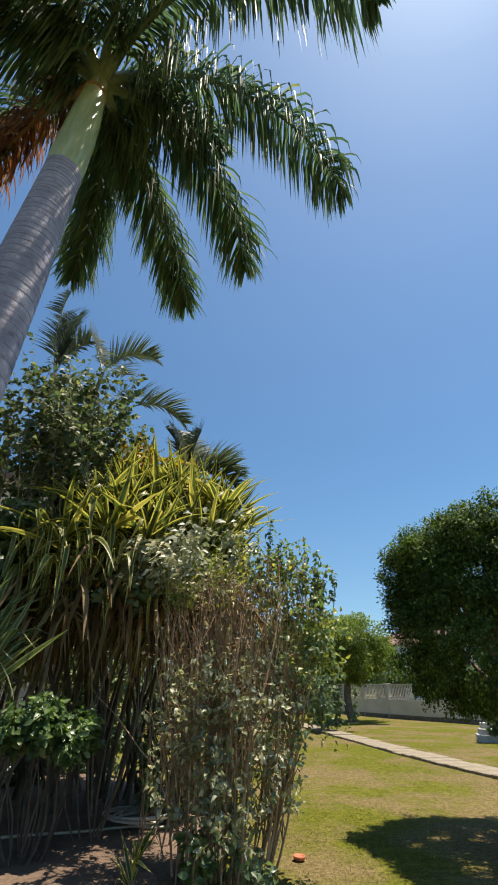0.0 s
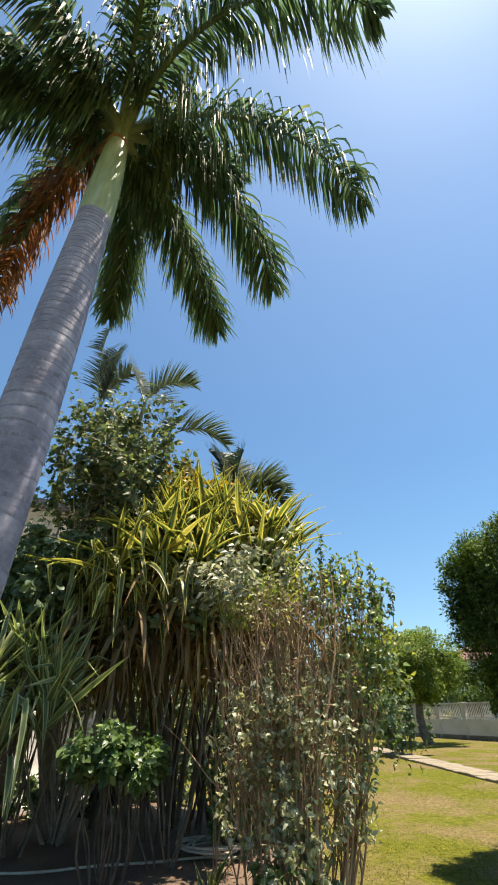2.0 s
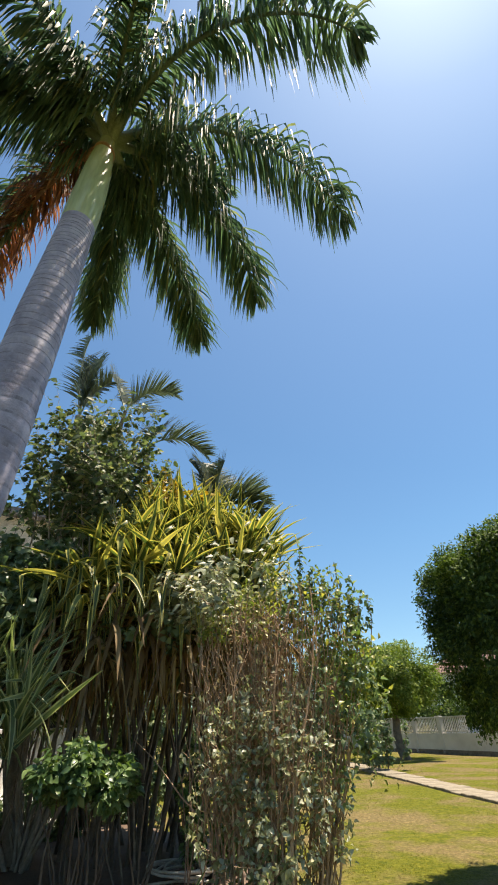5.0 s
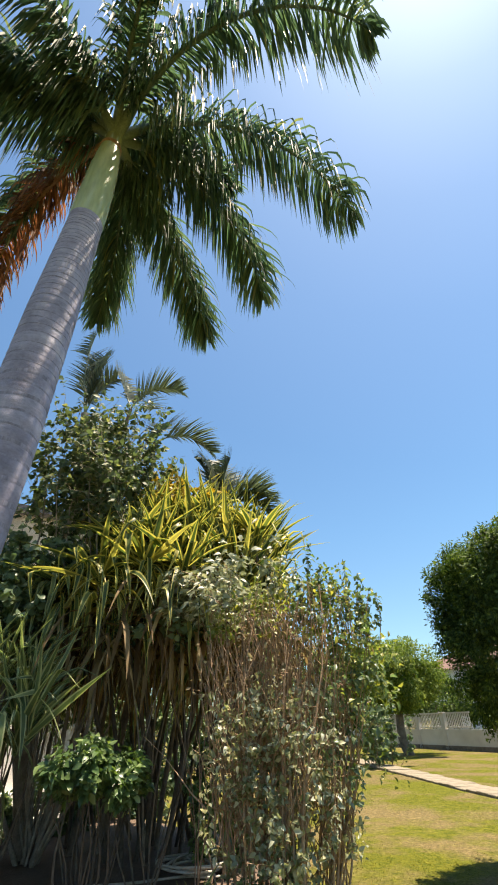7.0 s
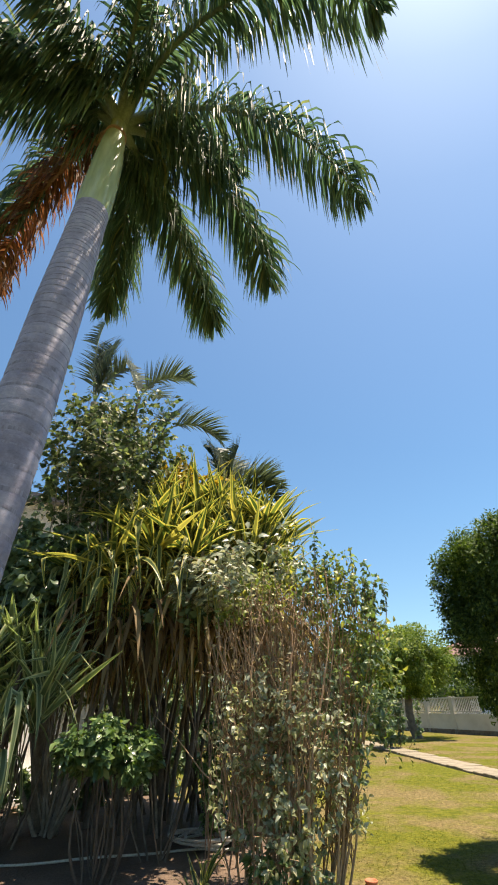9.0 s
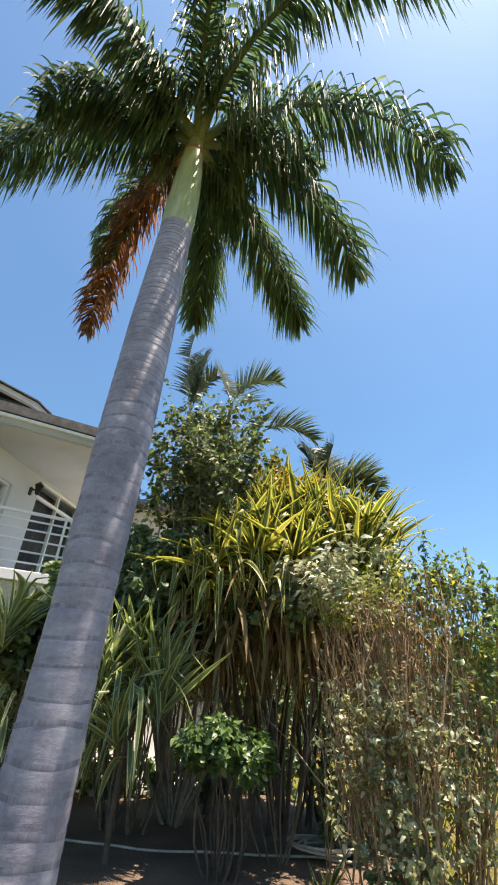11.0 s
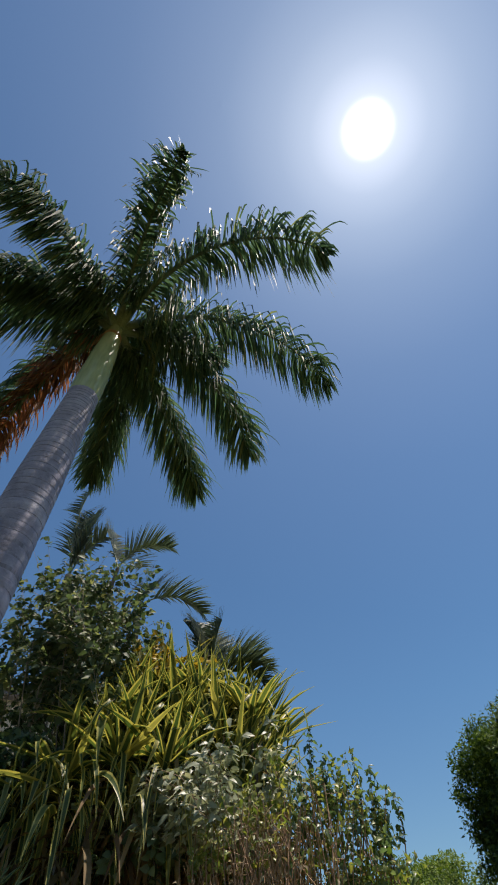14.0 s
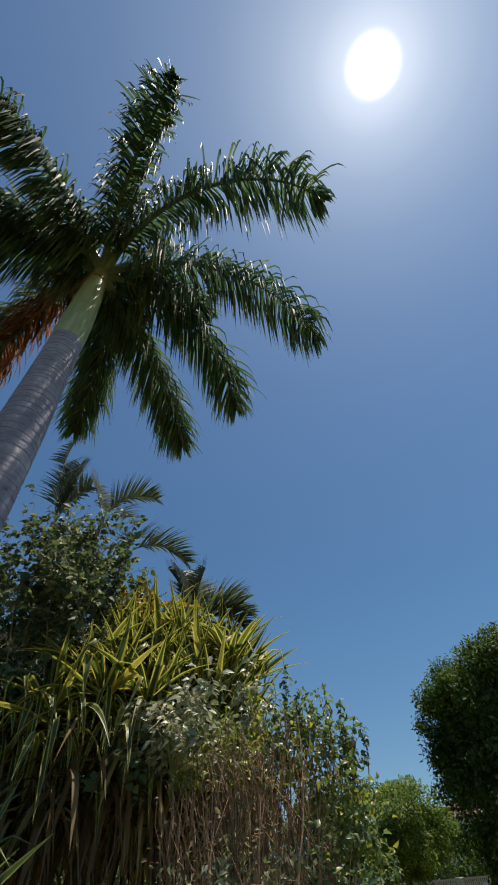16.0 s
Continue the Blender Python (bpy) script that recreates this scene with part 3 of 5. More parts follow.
def royal_palm():
    palm = thing("royal_palm", "tall royal palm with smooth grey ringed trunk and drooping green fronds", "palm tree")
    z = np.linspace(-0.15, 6.1, 190)
    r = np.interp(z, [-0.15, 0.15, 0.8, 2.0, 3.2, 4.6, 5.5, 6.1], [0.25, 0.232, 0.206, 0.19, 0.213, 0.211, 0.19, 0.178])
    rng = np.random.default_rng(4)
    rings = [0.3]
    while rings[-1] < 6.0:
        rings.append(rings[-1] + np.interp(rings[-1], [0, 2.5, 4, 6.1], [0.15, 0.14, 0.1, 0.045]) * rng.uniform(0.75, 1.25))
    for h in rings:
        r = r - 0.006 * np.exp(-((z - h) / 0.018) ** 2)
    P = np.stack([*palm_axis(z), z], 1)
    V, F = tube(P, r, 64)
    link("trunk", mesh_np("trunk", V, F), TRUNK, palm, "smooth lilac grey trunk", smooth=True)
    a = np.linspace(0, 2 * np.pi, 64, endpoint=False)
    band = np.concatenate([np.stack([np.cos(a) * q, np.sin(a) * q, np.full(64, h)], 1) for q, h in ((0.96, -0.014), (1.012, -0.006), (1.012, 0.004), (0.96, 0.014))])
    band[:, 2] += np.tile(0.006 * np.sin(2 * a + 1), 4)
    BF = [[k * 64 + i, k * 64 + (i + 1) % 64, (k + 1) * 64 + (i + 1) % 64, (k + 1) * 64 + i] for k in range(3) for i in range(64)]
    me = mesh_np("leaf_scar", band, BF)
    for h in rings:
        q = float(np.interp(h, z, r))
        tilt = Matrix.Rotation(rng.normal(0, 0.015), 4, "X") @ Matrix.Rotation(rng.normal(0, 0.015), 4, "Y") @ Matrix.Rotation(rng.uniform(0, 6), 4, "Z")
        m = Matrix.Translation((*(float(v) for v in palm_axis(h)), h)) @ tilt @ Matrix.Diagonal((q, q, rng.uniform(0.5, 1.2) * (2.4 if h < 3.8 else 1.0), 1))
        link("leaf_scar", me, SCAR, palm, at=m, smooth=True)
    z = np.linspace(6.07, 8.3, 60)
    r = np.interp(z, [6.07, 6.13, 6.4, 6.8, 7.25, 7.6, 7.78, 7.82, 8.3], [0.174, 0.184, 0.187, 0.178, 0.165, 0.142, 0.126, 0.112, 0.095])
    P = np.stack([*palm_axis(z), z], 1)
    V, F = tube(P, r, 24)
    link("crownshaft", mesh_np("crownshaft", V, F), SHAFT, palm, "glossy pale green crownshaft", smooth=True)
    q = np.linspace(7.74, 7.86, 7)
    V, F = tube(np.stack([*palm_axis(q), q], 1), [0.125, 0.134, 0.138, 0.137, 0.134, 0.128, 0.115], 24)
    link("frond_collar", mesh_np("frond_collar", V, F), DEAD_RACHIS, palm, "torn brown rim of the crownshaft", smooth=True)
    # heading, rise, bend, length, sideways sway; then how far the leaflets hang and reach
    for k, f in enumerate([(81.5, 50.0, 130, 4.45, -26, 1.7, 1.22), (43.1, 47.5, 127.5, 3.9, -15.2, 1.3, 1.1), (1.3, 31.9, 96, 3.75, 25.1, 1.1, 1.02), (-14, 40.3, 113, 3.55, -23.1, 1.1, 0.96),
                           (-101.4, 40.8, 112.3, 3.4, -13.7, 1.7, 1.15), (-124.7, 53.1, 141.7, 2.6, -0.4, 1.3, 0.9), (158, 45, 111, 3.2, -26, 1.7, 0.85), (132.5, 39.3, 119.5, 4.25, -58, 2.1, 1.25),
                           (-160.8, 35.5, 115, 2.95, -5.4, 1.9, 1.0), (40, 72, 95, 2.6, 10, 1.2, 0.9)]):
        frond(palm, *f[:5], FROND, RACHIS, 10 + k, f[5], reach=f[6], sweep=0.45 if k in (1, 2, 3) else 0.0, count=820 if k in (2, 3) else 600, limp=0.35 if k in (1, 2, 3) else 0.8 if k == 0 else 0.55)
    dead = frond(palm, -66, 37.5, 125.1, 4.3, 18.7, DEAD_FROND, DEAD_RACHIS, 40, 1.2, 7.95, 0.7, (-1.0, 0.3), 640, 1.0, limp=0.4)
    frond(palm, -71, 52, 126, 3.3, 14, FROND, RACHIS, 41, 1.2, 8.03, 0.66, (-0.3, 0.6), 420)
    tagged(dead, "dry reddish brown hanging frond")
    # the closed young leaf in the middle
    V, F = tube([(PALM[0], PALM[1], 8.2), (PALM[0] + 0.05, PALM[1], 9.0), (PALM[0] + 0.1, PALM[1] - 0.05, 9.8)], [0.05, 0.03, 0.006], 8)
    link("spear_leaf", mesh_np("spear_leaf", V, F), RACHIS, palm, smooth=True)


royal_palm()


# ---- plants ----
def stem_path(rng, foot, top, wobble=0.06, n=8):
    s = np.linspace(0, 1, n)
    P = np.outer(1 - s, foot) + np.outer(s, top)
    bow = rng.normal(0, wobble, (2, 3))
    bow[:, 2] *= 0.3
    d = np.linalg.norm(np.subtract(top, foot))
    return P + d * (np.outer(np.sin(np.pi * s), bow[0]) + np.outer(np.sin(2 * np.pi * s), bow[1] * 0.6))


def branchy_shrub(name, label, category, foot, spread, height, stems, count, leaf, bark, size, seed, low=0.25, base=0.25, shape=0.55, twigs=3, thick=0.012, lean=(0, 0), tuft=False, flat=1.0, least=0.72, fall=0.22):
    """Many upright stems with side twigs, each stem a part; the leaves along the twigs are one mesh."""
    rng = np.random.default_rng(seed)
    ob = thing(name, label, category, foot)
    pos, way = [], []
    hp = Heap()
    for i in range(stems):
        a, q = rng.uniform(0, 2 * np.pi), math.sqrt(rng.uniform(0, 1))
        f = np.array([math.cos(a) * q * base, math.sin(a) * q * base * flat, -0.03])
        h = height * rng.uniform(least, 1.0) * (1 - fall * q)
        top = np.array([math.cos(a) * q * spread + lean[0], math.sin(a) * q * spread * flat + lean[1], h])
        P = stem_path(rng, f, top)
        V, F = tube(P, np.linspace(thick * rng.uniform(0.6, 1.2), 0.003, len(P)), 5)
        link("stem", mesh_np("stem", V, F), bark, ob, smooth=True)
        for k in range(twigs):
            s = rng.uniform(low, 0.97)
            b = np.array([np.interp(s * 7, range(8), P[:, c]) for c in range(3)])
            d = unit(np.array([rng.normal(), rng.normal(), rng.uniform(0.2, 1.4)]))
            ln = rng.uniform(0.12, 0.4) * height / 3
            Q = stem_path(rng, b, b + d * ln, 0.08, 4)
            hp.add(*tube(Q, np.linspace(0.005, 0.002, 4), 3))
            m = max(2, int(count / (stems * (twigs + 1))))
            s2 = rng.uniform(0.1, 1.05, m)
            pos.append(b + np.outer(s2, d * ln) + rng.normal(0, 0.025, (m, 3)))
            way.append(unit(d * 0.6 + rng.normal(0, 0.8, (m, 3))))
        m = max(2, int(count / (stems * (twigs + 1))))
        s2 = rng.uniform(low, 1.02, m) if not tuft else rng.uniform(0.75, 1.02, m)
        pos.append(np.stack([np.interp(s2 * 7, range(8), P[:, c]) for c in range(3)], 1) + rng.normal(0, 0.03, (m, 3)))
        way.append(unit(rng.normal(0, 1, (m, 3)) + [0, 0, 0.4]))
    pos, way = np.concatenate(pos), np.concatenate(way)
    # leaves hang outwards and turn their faces to the light
    out = unit((pos - [lean[0] * 0.5, lean[1] * 0.5, 0]) * [1, 1, 0])
    way = unit(way * [0.8, 0.8, 0.5] + out * 0.4 - [0, 0, 0.35])
    up = unit(rng.normal(0, 0.6, (len(pos), 3)) + out * 0.7 + [0, 0, 0.7])
    if hp.n:
        link("twig_growth", hp.mesh("twig_growth"), bark, ob, kind="stuff")
    V, F = leaves(pos, way, up, size * rng.uniform(0.55, 1.3, len(pos)), shape)
    link("foliage", mesh_np("foliage", V, F), leaf, ob, kind="stuff")
    return ob


def strap_meshes(seed, count=7, material=None, length=1.4, width=0.085, kinked=0.45, rise=(30, 84), arch=(12, 60)):
    """Stiff channelled leaves with a pointed tip; some are broken over in a sharp kink."""
    out = []
    rng = np.random.default_rng(seed)
    n = 12
    s = np.linspace(0, 1, n + 1)
    for i in range(count):
        e = radians(rng.uniform(*rise)) - radians(rng.uniform(*arch)) * s ** 1.6
        if rng.uniform() < kinked:
            e -= radians(rng.uniform(60, 125)) / (1 + np.exp(-(s - rng.uniform(0.35, 0.72)) * 45))
        e = np.maximum(e, -1.5)
        yaw = rng.normal(0, 0.25) * s
        ln = length * rng.uniform(0.8, 1.15)
        step = ln / n * np.stack([np.cos(e) * np.sin(yaw), np.cos(e) * np.cos(yaw), np.sin(e)], 1)[:-1]
        mid = np.concatenate([np.zeros((1, 3)), np.cumsum(step, 0)])
        half = 0.5 * width * rng.uniform(0.75, 1.15) * np.minimum(1, (s + 0.5) / 0.7) * np.clip((1 - s) / 0.45, 0.03, 1)
        nrm = np.stack([np.zeros(n + 1), -np.sin(e), np.cos(e)], 1)
        rows = [mid + nrm * (0.45 * half)[:, None] + np.array([[k, 0, 0]]) * half[:, None] for k in (-1, 1)]
        V = np.stack([rows[0], mid, rows[1]], 1).reshape(-1, 3)
        F = [[3 * q + c, 3 * q + c + 1, 3 * q + c + 4, 3 * q + c + 3] for q in range(n) for c in range(2)]
        me = mesh_np("leaf", V, F)
        me.attributes.new("margin", "FLOAT", "POINT").data.foreach_set("value", np.tile([1.0, 0.0, 1.0], n + 1))
        me.materials.append(material)
        out.append(me)
    return out


STRAPS = strap_meshes(1, 26, STRAP, 1.3, 0.115, 0.42, (42, 87), (6, 48))
STRAPS_DARK = strap_meshes(2, 16, STRAP_DARK, 1.08, 0.078, 0.32, (48, 89), (4, 34))


def rosette(parent, at, meshes, count, size, rng, tilt=(0, 0), hang=0.0):
    """A crown of strap leaves round one growing point, each leaf its own object."""
    ro = thing_part("rosette", parent, at)
    for i in range(count):
        yaw = i * 2.4 + rng.uniform(-0.3, 0.3)
        pitch = rng.uniform(-0.25, 0.3) - hang * rng.uniform(0.3, 1.0)
        m = Matrix.Rotation(tilt[0], 4, "X") @ Matrix.Rotation(tilt[1], 4, "Y") @ Matrix.Rotation(yaw, 4, "Z") @ Matrix.Rotation(pitch, 4, "X")
        m = Matrix.Translation((0, 0, rng.uniform(-0.12, 0.12))) @ m @ Matrix.Rotation(rng.uniform(-0.5, 0.5), 4, "Y") @ Matrix.Scale(size * rng.uniform(0.75, 1.15), 4)
        link("leaf", meshes[rng.integers(len(meshes))], None, ro, at=m)
    return ro


def skirt(parent, at, count, size, rng, material, spread=0.25, wide=(0.035, 0.085)):
    """Old leaves hanging straight down under a rosette."""
    a = rng.uniform(0, 2 * np.pi, count)
    out = np.stack([np.cos(a), np.sin(a), np.zeros(count)], 1)
    base = np.array(at) + out * rng.uniform(0.03, spread, count)[:, None] + rng.normal(0, 0.12, (count, 3))
    way = unit(out * rng.uniform(0.15, 0.7, count)[:, None] + [0, 0, 0.1])
    across = unit(np.cross(way, [0, 0, 1.0]) + rng.normal(0, 0.4, (count, 3)))
    V, F = strips(base, way, across, size * rng.uniform(0.6, 1.25, count), rng.uniform(*wide, count), rng.uniform(0.9, 4.0, count), 7, 0.3, 0.5, 0.5)
    me = mesh_np("hanging_skirt", V, F)
    me.attributes.new("margin", "FLOAT", "POINT").data.foreach_set("value", np.tile([1.0, 0.0, 1.0], len(V) // 3))
    link("hanging_skirt", me, material, parent, "drooping old leaves", kind="stuff")


def pandanus_clump():
    rng = np.random.default_rng(21)
    foot = (-1.95, 8.0, 0.05)
    ob = thing("pandanus_clump", "variegated screw pine clump, yellow green strap leaves on slim stems", "pandanus", foot)
    for i in range(84):
        a, q = i * 2.4, math.sqrt((i + 0.5) / 84)
        x, y = math.cos(a) * q * 1.6, math.sin(a) * q * 1.5
        top = np.array([x, y, 4.3 - 0.6 * q ** 2 + rng.uniform(-0.3, 0.25)])
        if q > 0.5 and (i % 2 or (y < -0.6 and i % 4)):
            top[2] = rng.uniform(2.65, 3.75)
        f = np.array([math.cos(a) * q * 1.0, math.sin(a) * q * 0.7 + 0.2, -0.1])
        if i % 4 == 0:
            V, F = tube(stem_path(rng, f, top, 0.07), np.linspace(rng.uniform(0.022, 0.04), 0.024, 8), 7)
            link("stem", mesh_np("stem", V, F), STEM_BARK, ob, smooth=True)
        dark = x < -1.1 and top[2] < 3.7
        rosette(ob, top, STRAPS_DARK if dark else STRAPS, 25, 0.98, rng, (rng.normal(0, 0.28), rng.normal(0, 0.28)))
        if q > 0.3:
            skirt(ob, top - [0, 0, 0.15], 12, 1.0, rng, STRAP_DRY if i % 3 == 0 else STRAP_DARK if x < -0.6 else STRAP)
        if q > 0.45:
            skirt(ob, (x * 0.95, y * 0.9 + 0.1, rng.uniform(2.4, 3.3)), 30, 1.15, rng, (STRAP_DRY, STRAP_DRY, STRAP_DRY, STRAP_DARK, STRAP_DRY, STRAP)[i % 6], 0.4)
    # broad pale leaves that have folded over and hang in front
    for k in range(16):
        at = (-1.75 + 0.155 * k + rng.normal(0, 0.06), -1.55 - 0.5 * math.sin(np.pi * k / 15) + rng.normal(0, 0.1), rng.uniform(2.95, 3.5))
        skirt(ob, at, 10, 0.95, rng, STRAP_DARK if k < 4 else STRAP, 0.2, (0.05, 0.085))
        skirt(ob, (at[0], at[1] + 0.35, rng.uniform(2.3, 2.8)), 16, 1.05, rng, STRAP_DRY, 0.3)
    # single crowns that stand out from the clump: one at its edge, two leaning out in front
    for at, count, size, hang in (((1.42, -1.05, 3.98), 36, 0.72, 0.25), ((1.05, -1.25, 3.6), 24, 0.85, 0.3), ((-1.2, -1.75, 3.05), 20, 0.9, 0.7), ((-0.7, -1.95, 3.2), 22, 0.9, 0.8),
                                  ((-0.15, -1.9, 3.35), 22, 0.9, 0.8), ((0.4, -1.75, 3.3), 20, 0.9, 0.7), ((-0.45, -1.7, 3.7), 18, 0.9, 0.4)):
        V, F = tube(stem_path(rng, (at[0] * 0.5, at[1] * 0.4, -0.1), at, 0.05), np.linspace(0.035, 0.024, 8), 7)
        link("stem", mesh_np("stem", V, F), STEM_BARK, ob, smooth=True)
        rosette(ob, at, STRAPS, count, size, rng, (rng.normal(0, 0.15), rng.normal(0, 0.15)), hang)


pandanus_clump()


def strap_plant(foot, height, count, size, seed, label):
    """Several crowded rosettes whose leaves arch down to the soil."""
    rng = np.random.default_rng(seed)
    ob = thing("strap_leaved_plant", label, "pandanus", foot, "strap plants beside the palm")
    V, F = tube(stem_path(rng, (0, 0, -0.1), (0.05, 0, height), 0.03), np.linspace(0.034, 0.028, 8), 8)
    link("stem", mesh_np("stem", V, F), STEM_BARK, ob, smooth=True)
    for k in range(9):
        z = height * (1.05 - 0.05 * k) + rng.uniform(-0.12, 0.12)
        at = (rng.normal(0, 0.3), rng.normal(0, 0.28), max(z, 0.4))
        rosette(ob, at, STRAPS_DARK, count, size * rng.uniform(0.85, 1.1), rng, (rng.normal(0, 0.2), rng.normal(0, 0.2)), 0.03 + 0.04 * k)
    skirt(ob, (0, 0, height * 0.85), 30, 1.0, rng, STRAP_DARK, 0.4)
    skirt(ob, (0, 0, height * 0.6), 16, 0.8, rng, STRAP_DARK, 0.4)


strap_plant((-3.3, 5.3, 0.05), 1.88, 24, 0.88, 31, "dark green strap leaved screw pine with arching leaves")
strap_plant((-4.75, 5.0, 0.05), 1.85, 20, 1.0, 32, "yellow striped strap leaved screw pine beside the house")
strap_plant((-4.9, 6.6, 0.05), 2.2, 20, 1.05, 34, "dark green screw pine in the shade of the house")
strap_plant((-3.4, 8.0, 0.05), 2.4, 14, 1.1, 35, "dark green screw pine behind the glossy bush")

def twiggy_shrub():
    """Leggy shrub: many brown upright stems and straight side shoots, leaves in small tufts, leafy sprigs on top."""
    rng = np.random.default_rng(51)
    ob = thing("twiggy_shrub", "tall leggy shrub of brown upright stems with small pale leaves", "shrub", (-0.12, 5.3, 0))
    hp, low, mid, high, green = Heap(), [], [], [], []

    def tuft(at, way, count, spread):
        return at + np.outer(rng.uniform(-0.5, 1.0, count), way * spread) + rng.normal(0, 0.35 * spread, (count, 3))

    def settle(at, pts):
        """Which foliage a tuft belongs to, by where it grows."""
        if at[0] > 0.42 and 0.9 < at[2] < 2.2:
            green.append(pts)
        elif at[2] > 2.25:
            high.append(pts[: len(pts) // 2 + 1])
        elif at[2] > 1.75:
            mid.append(pts[: max(1, len(pts) // 2)])
        else:
            low.append(pts)

    def clothe(P, first, last, tufts, leaves_each):
        """Tufts of leaves along a stem or shoot."""
        for s in rng.uniform(first, last, tufts):
            b = np.array([np.interp(s * (len(P) - 1), range(len(P)), P[:, c]) for c in range(3)])
            d = unit(np.array([rng.normal(), rng.normal(), rng.uniform(-0.1, 0.9)]))
            ln = rng.uniform(0.05, 0.16)
            hp.add(*tube(stem_path(rng, b, b + d * ln, 0.05, 3), np.linspace(0.0035, 0.002, 3), 3))
            settle(b, tuft(b + d * ln, d, rng.integers(*leaves_each), 0.075))

    for i in range(64):
        a, q = rng.uniform(0, 2 * np.pi), math.sqrt(rng.uniform(0, 1))
        u, v = math.cos(a) * q, math.sin(a) * q
        f = np.array([u * 0.46 - 0.1, v * 0.55, -0.04])
        tx = u * 0.9 + 0.08
        h = np.interp(tx, [-0.85, -0.3, 0.4, 0.7, 1.05], [2.5, 2.85, 2.98, 2.75, 2.4]) * rng.uniform(0.82, 1.0)
        top = (tx, v * 0.27, h)
        if i < 9:
            # outer stems fanning low to the side of the lawn
            f, top = np.array([rng.uniform(0.16, 0.34), rng.uniform(-0.3, 0.3), -0.04]), (rng.uniform(0.62, 0.92), rng.uniform(-0.3, 0.3), rng.uniform(1.2, 2.1))
        P = stem_path(rng, f, top, 0.035)
        thick = rng.uniform(0.008, 0.013) if i % 4 else rng.uniform(0.015, 0.021)
        link("stem", mesh_np("stem", *tube(P, np.linspace(thick, 0.004, 8), 6)), RUSSET, ob, smooth=True)
        clothe(P, 0.1, 0.62, rng.integers(3, 8) if f[0] < 0.05 else rng.integers(1, 4), (3, 7))
        clothe(P, 0.6, 1.0, 2, (2, 6))
        for k in range(8):
            s = rng.uniform(0.15, 0.8)
            b = np.array([np.interp(s * 7, range(8), P[:, c]) for c in range(3)])
            d = unit(np.array([rng.normal(0, 0.32), rng.normal(0, 0.32), 1.0]))
            ln = min(rng.uniform(0.45, 1.1), max(0.25, h - b[2]))
            Q = stem_path(rng, b, b + d * ln, 0.04, 5)
            hp.add(*tube(Q, np.linspace(rng.uniform(0.004, 0.0075), 0.002, 5), 4))
            clothe(Q, 0.2, 1.0, rng.integers(0, 4), (2, 5))
    # low leafy side shoots that bulge out into the sun
    for i in range(104):
        a = rng.uniform(-2.9, -0.1)
        b = np.array([rng.uniform(-0.6, 0.3), -0.2, rng.uniform(0.25, 1.5)])
        e = b + [0.28 * math.cos(a), -rng.uniform(0.2, 0.6) * (1.35 - 0.6 * b[2]), rng.uniform(0.05, 0.4)]
        hp.add(*tube(stem_path(rng, b, e, 0.06, 4), np.linspace(0.005, 0.002, 4), 4))
        for k in range(3):
            low.append(tuft(b + (e - b) * rng.uniform(0.5, 1.05), unit(e - b), rng.integers(3, 7), 0.075))
    # crossing dead shoots that lean against the screw pine
    for i in range(16):
        b = np.array([rng.uniform(-0.85, -0.2), rng.uniform(-0.3, 0.3), rng.uniform(0.5, 1.6)])
        hp.add(*tube(stem_path(rng, b, b + [rng.normal(0, 0.35), rng.normal(0, 0.15), rng.uniform(0.6, 1.2)], 0.04, 5), np.linspace(0.009, 0.003, 5), 5))
    # leafy sprigs that stand over the top
    for i in range(52):
        x = rng.uniform(-0.8, 1.02) if i % 3 else rng.uniform(0.15, 0.95)
        z = np.interp(x, [-0.85, -0.3, 0.35, 0.7, 1.1], [2.4, 2.72, 2.9, 2.68, 2.32]) - 0.15
        b = np.array([x, rng.normal(0.04, 0.17), z])
        d = unit(np.array([rng.normal(0, 0.22), rng.normal(0, 0.2), 1.0]))
        ln = rng.uniform(0.12, 0.38) if i > 9 else rng.uniform(0.4, 0.62)
        hp.add(*tube(stem_path(rng, b - d * 0.3, b + d * ln, 0.03, 5), np.linspace(0.006, 0.002, 5), 4))
        m = int(ln / 0.014) + 4
        (green if i % 3 == 0 else high).append(b + np.outer(np.linspace(-0.1, 1.02, m), d * ln) + rng.normal(0, 0.026, (m, 3)))
    for i in range(150):
        at = np.array([rng.uniform(0.05, 1.05), rng.normal(0.02, 0.16), 0.0])
        at[2] = np.interp(at[0], [0.2, 0.7, 1.1], [2.75, 2.5, 2.1]) - rng.uniform(0.0, 0.5)
        (green if i % 3 == 0 else high).append(at + rng.normal(0, 0.055, (8, 3)))
    # a darker leafy mass towards the lawn
    for i in range(44):
        at = np.array([rng.uniform(0.5, 0.95), rng.normal(0, 0.2), rng.uniform(1.05, 2.0)])
        (green if i % 2 else high).append(at + rng.normal(0, 0.055, (7, 3)))
    # single tall shoots that stand clear of the top
    for x, y, z, ln in ((0.37, 0.09, 3.4, 0.75), (0.6, 0.07, 3.02, 0.4), (0.78, 0.05, 3.1, 0.5), (0.92, 0.03, 2.96, 0.45), (1.08, 0.0, 2.74, 0.4), (0.48, 0.1, 3.12, 0.45)):
        b, e = np.array([x - 0.1 * ln, y, z - ln]), np.array([x, y, z])
        hp.add(*tube(stem_path(rng, b - (e - b) * 0.5, e, 0.02, 6), np.linspace(0.007, 0.002, 6), 5))
        m = int(ln / 0.011)
        green.append(b + np.outer(np.linspace(0.05, 1.02, m), e - b) + rng.normal(0, 0.022, (m, 3)))
    link("twig_growth", hp.mesh("twig_growth"), RUSSET, ob, kind="stuff")
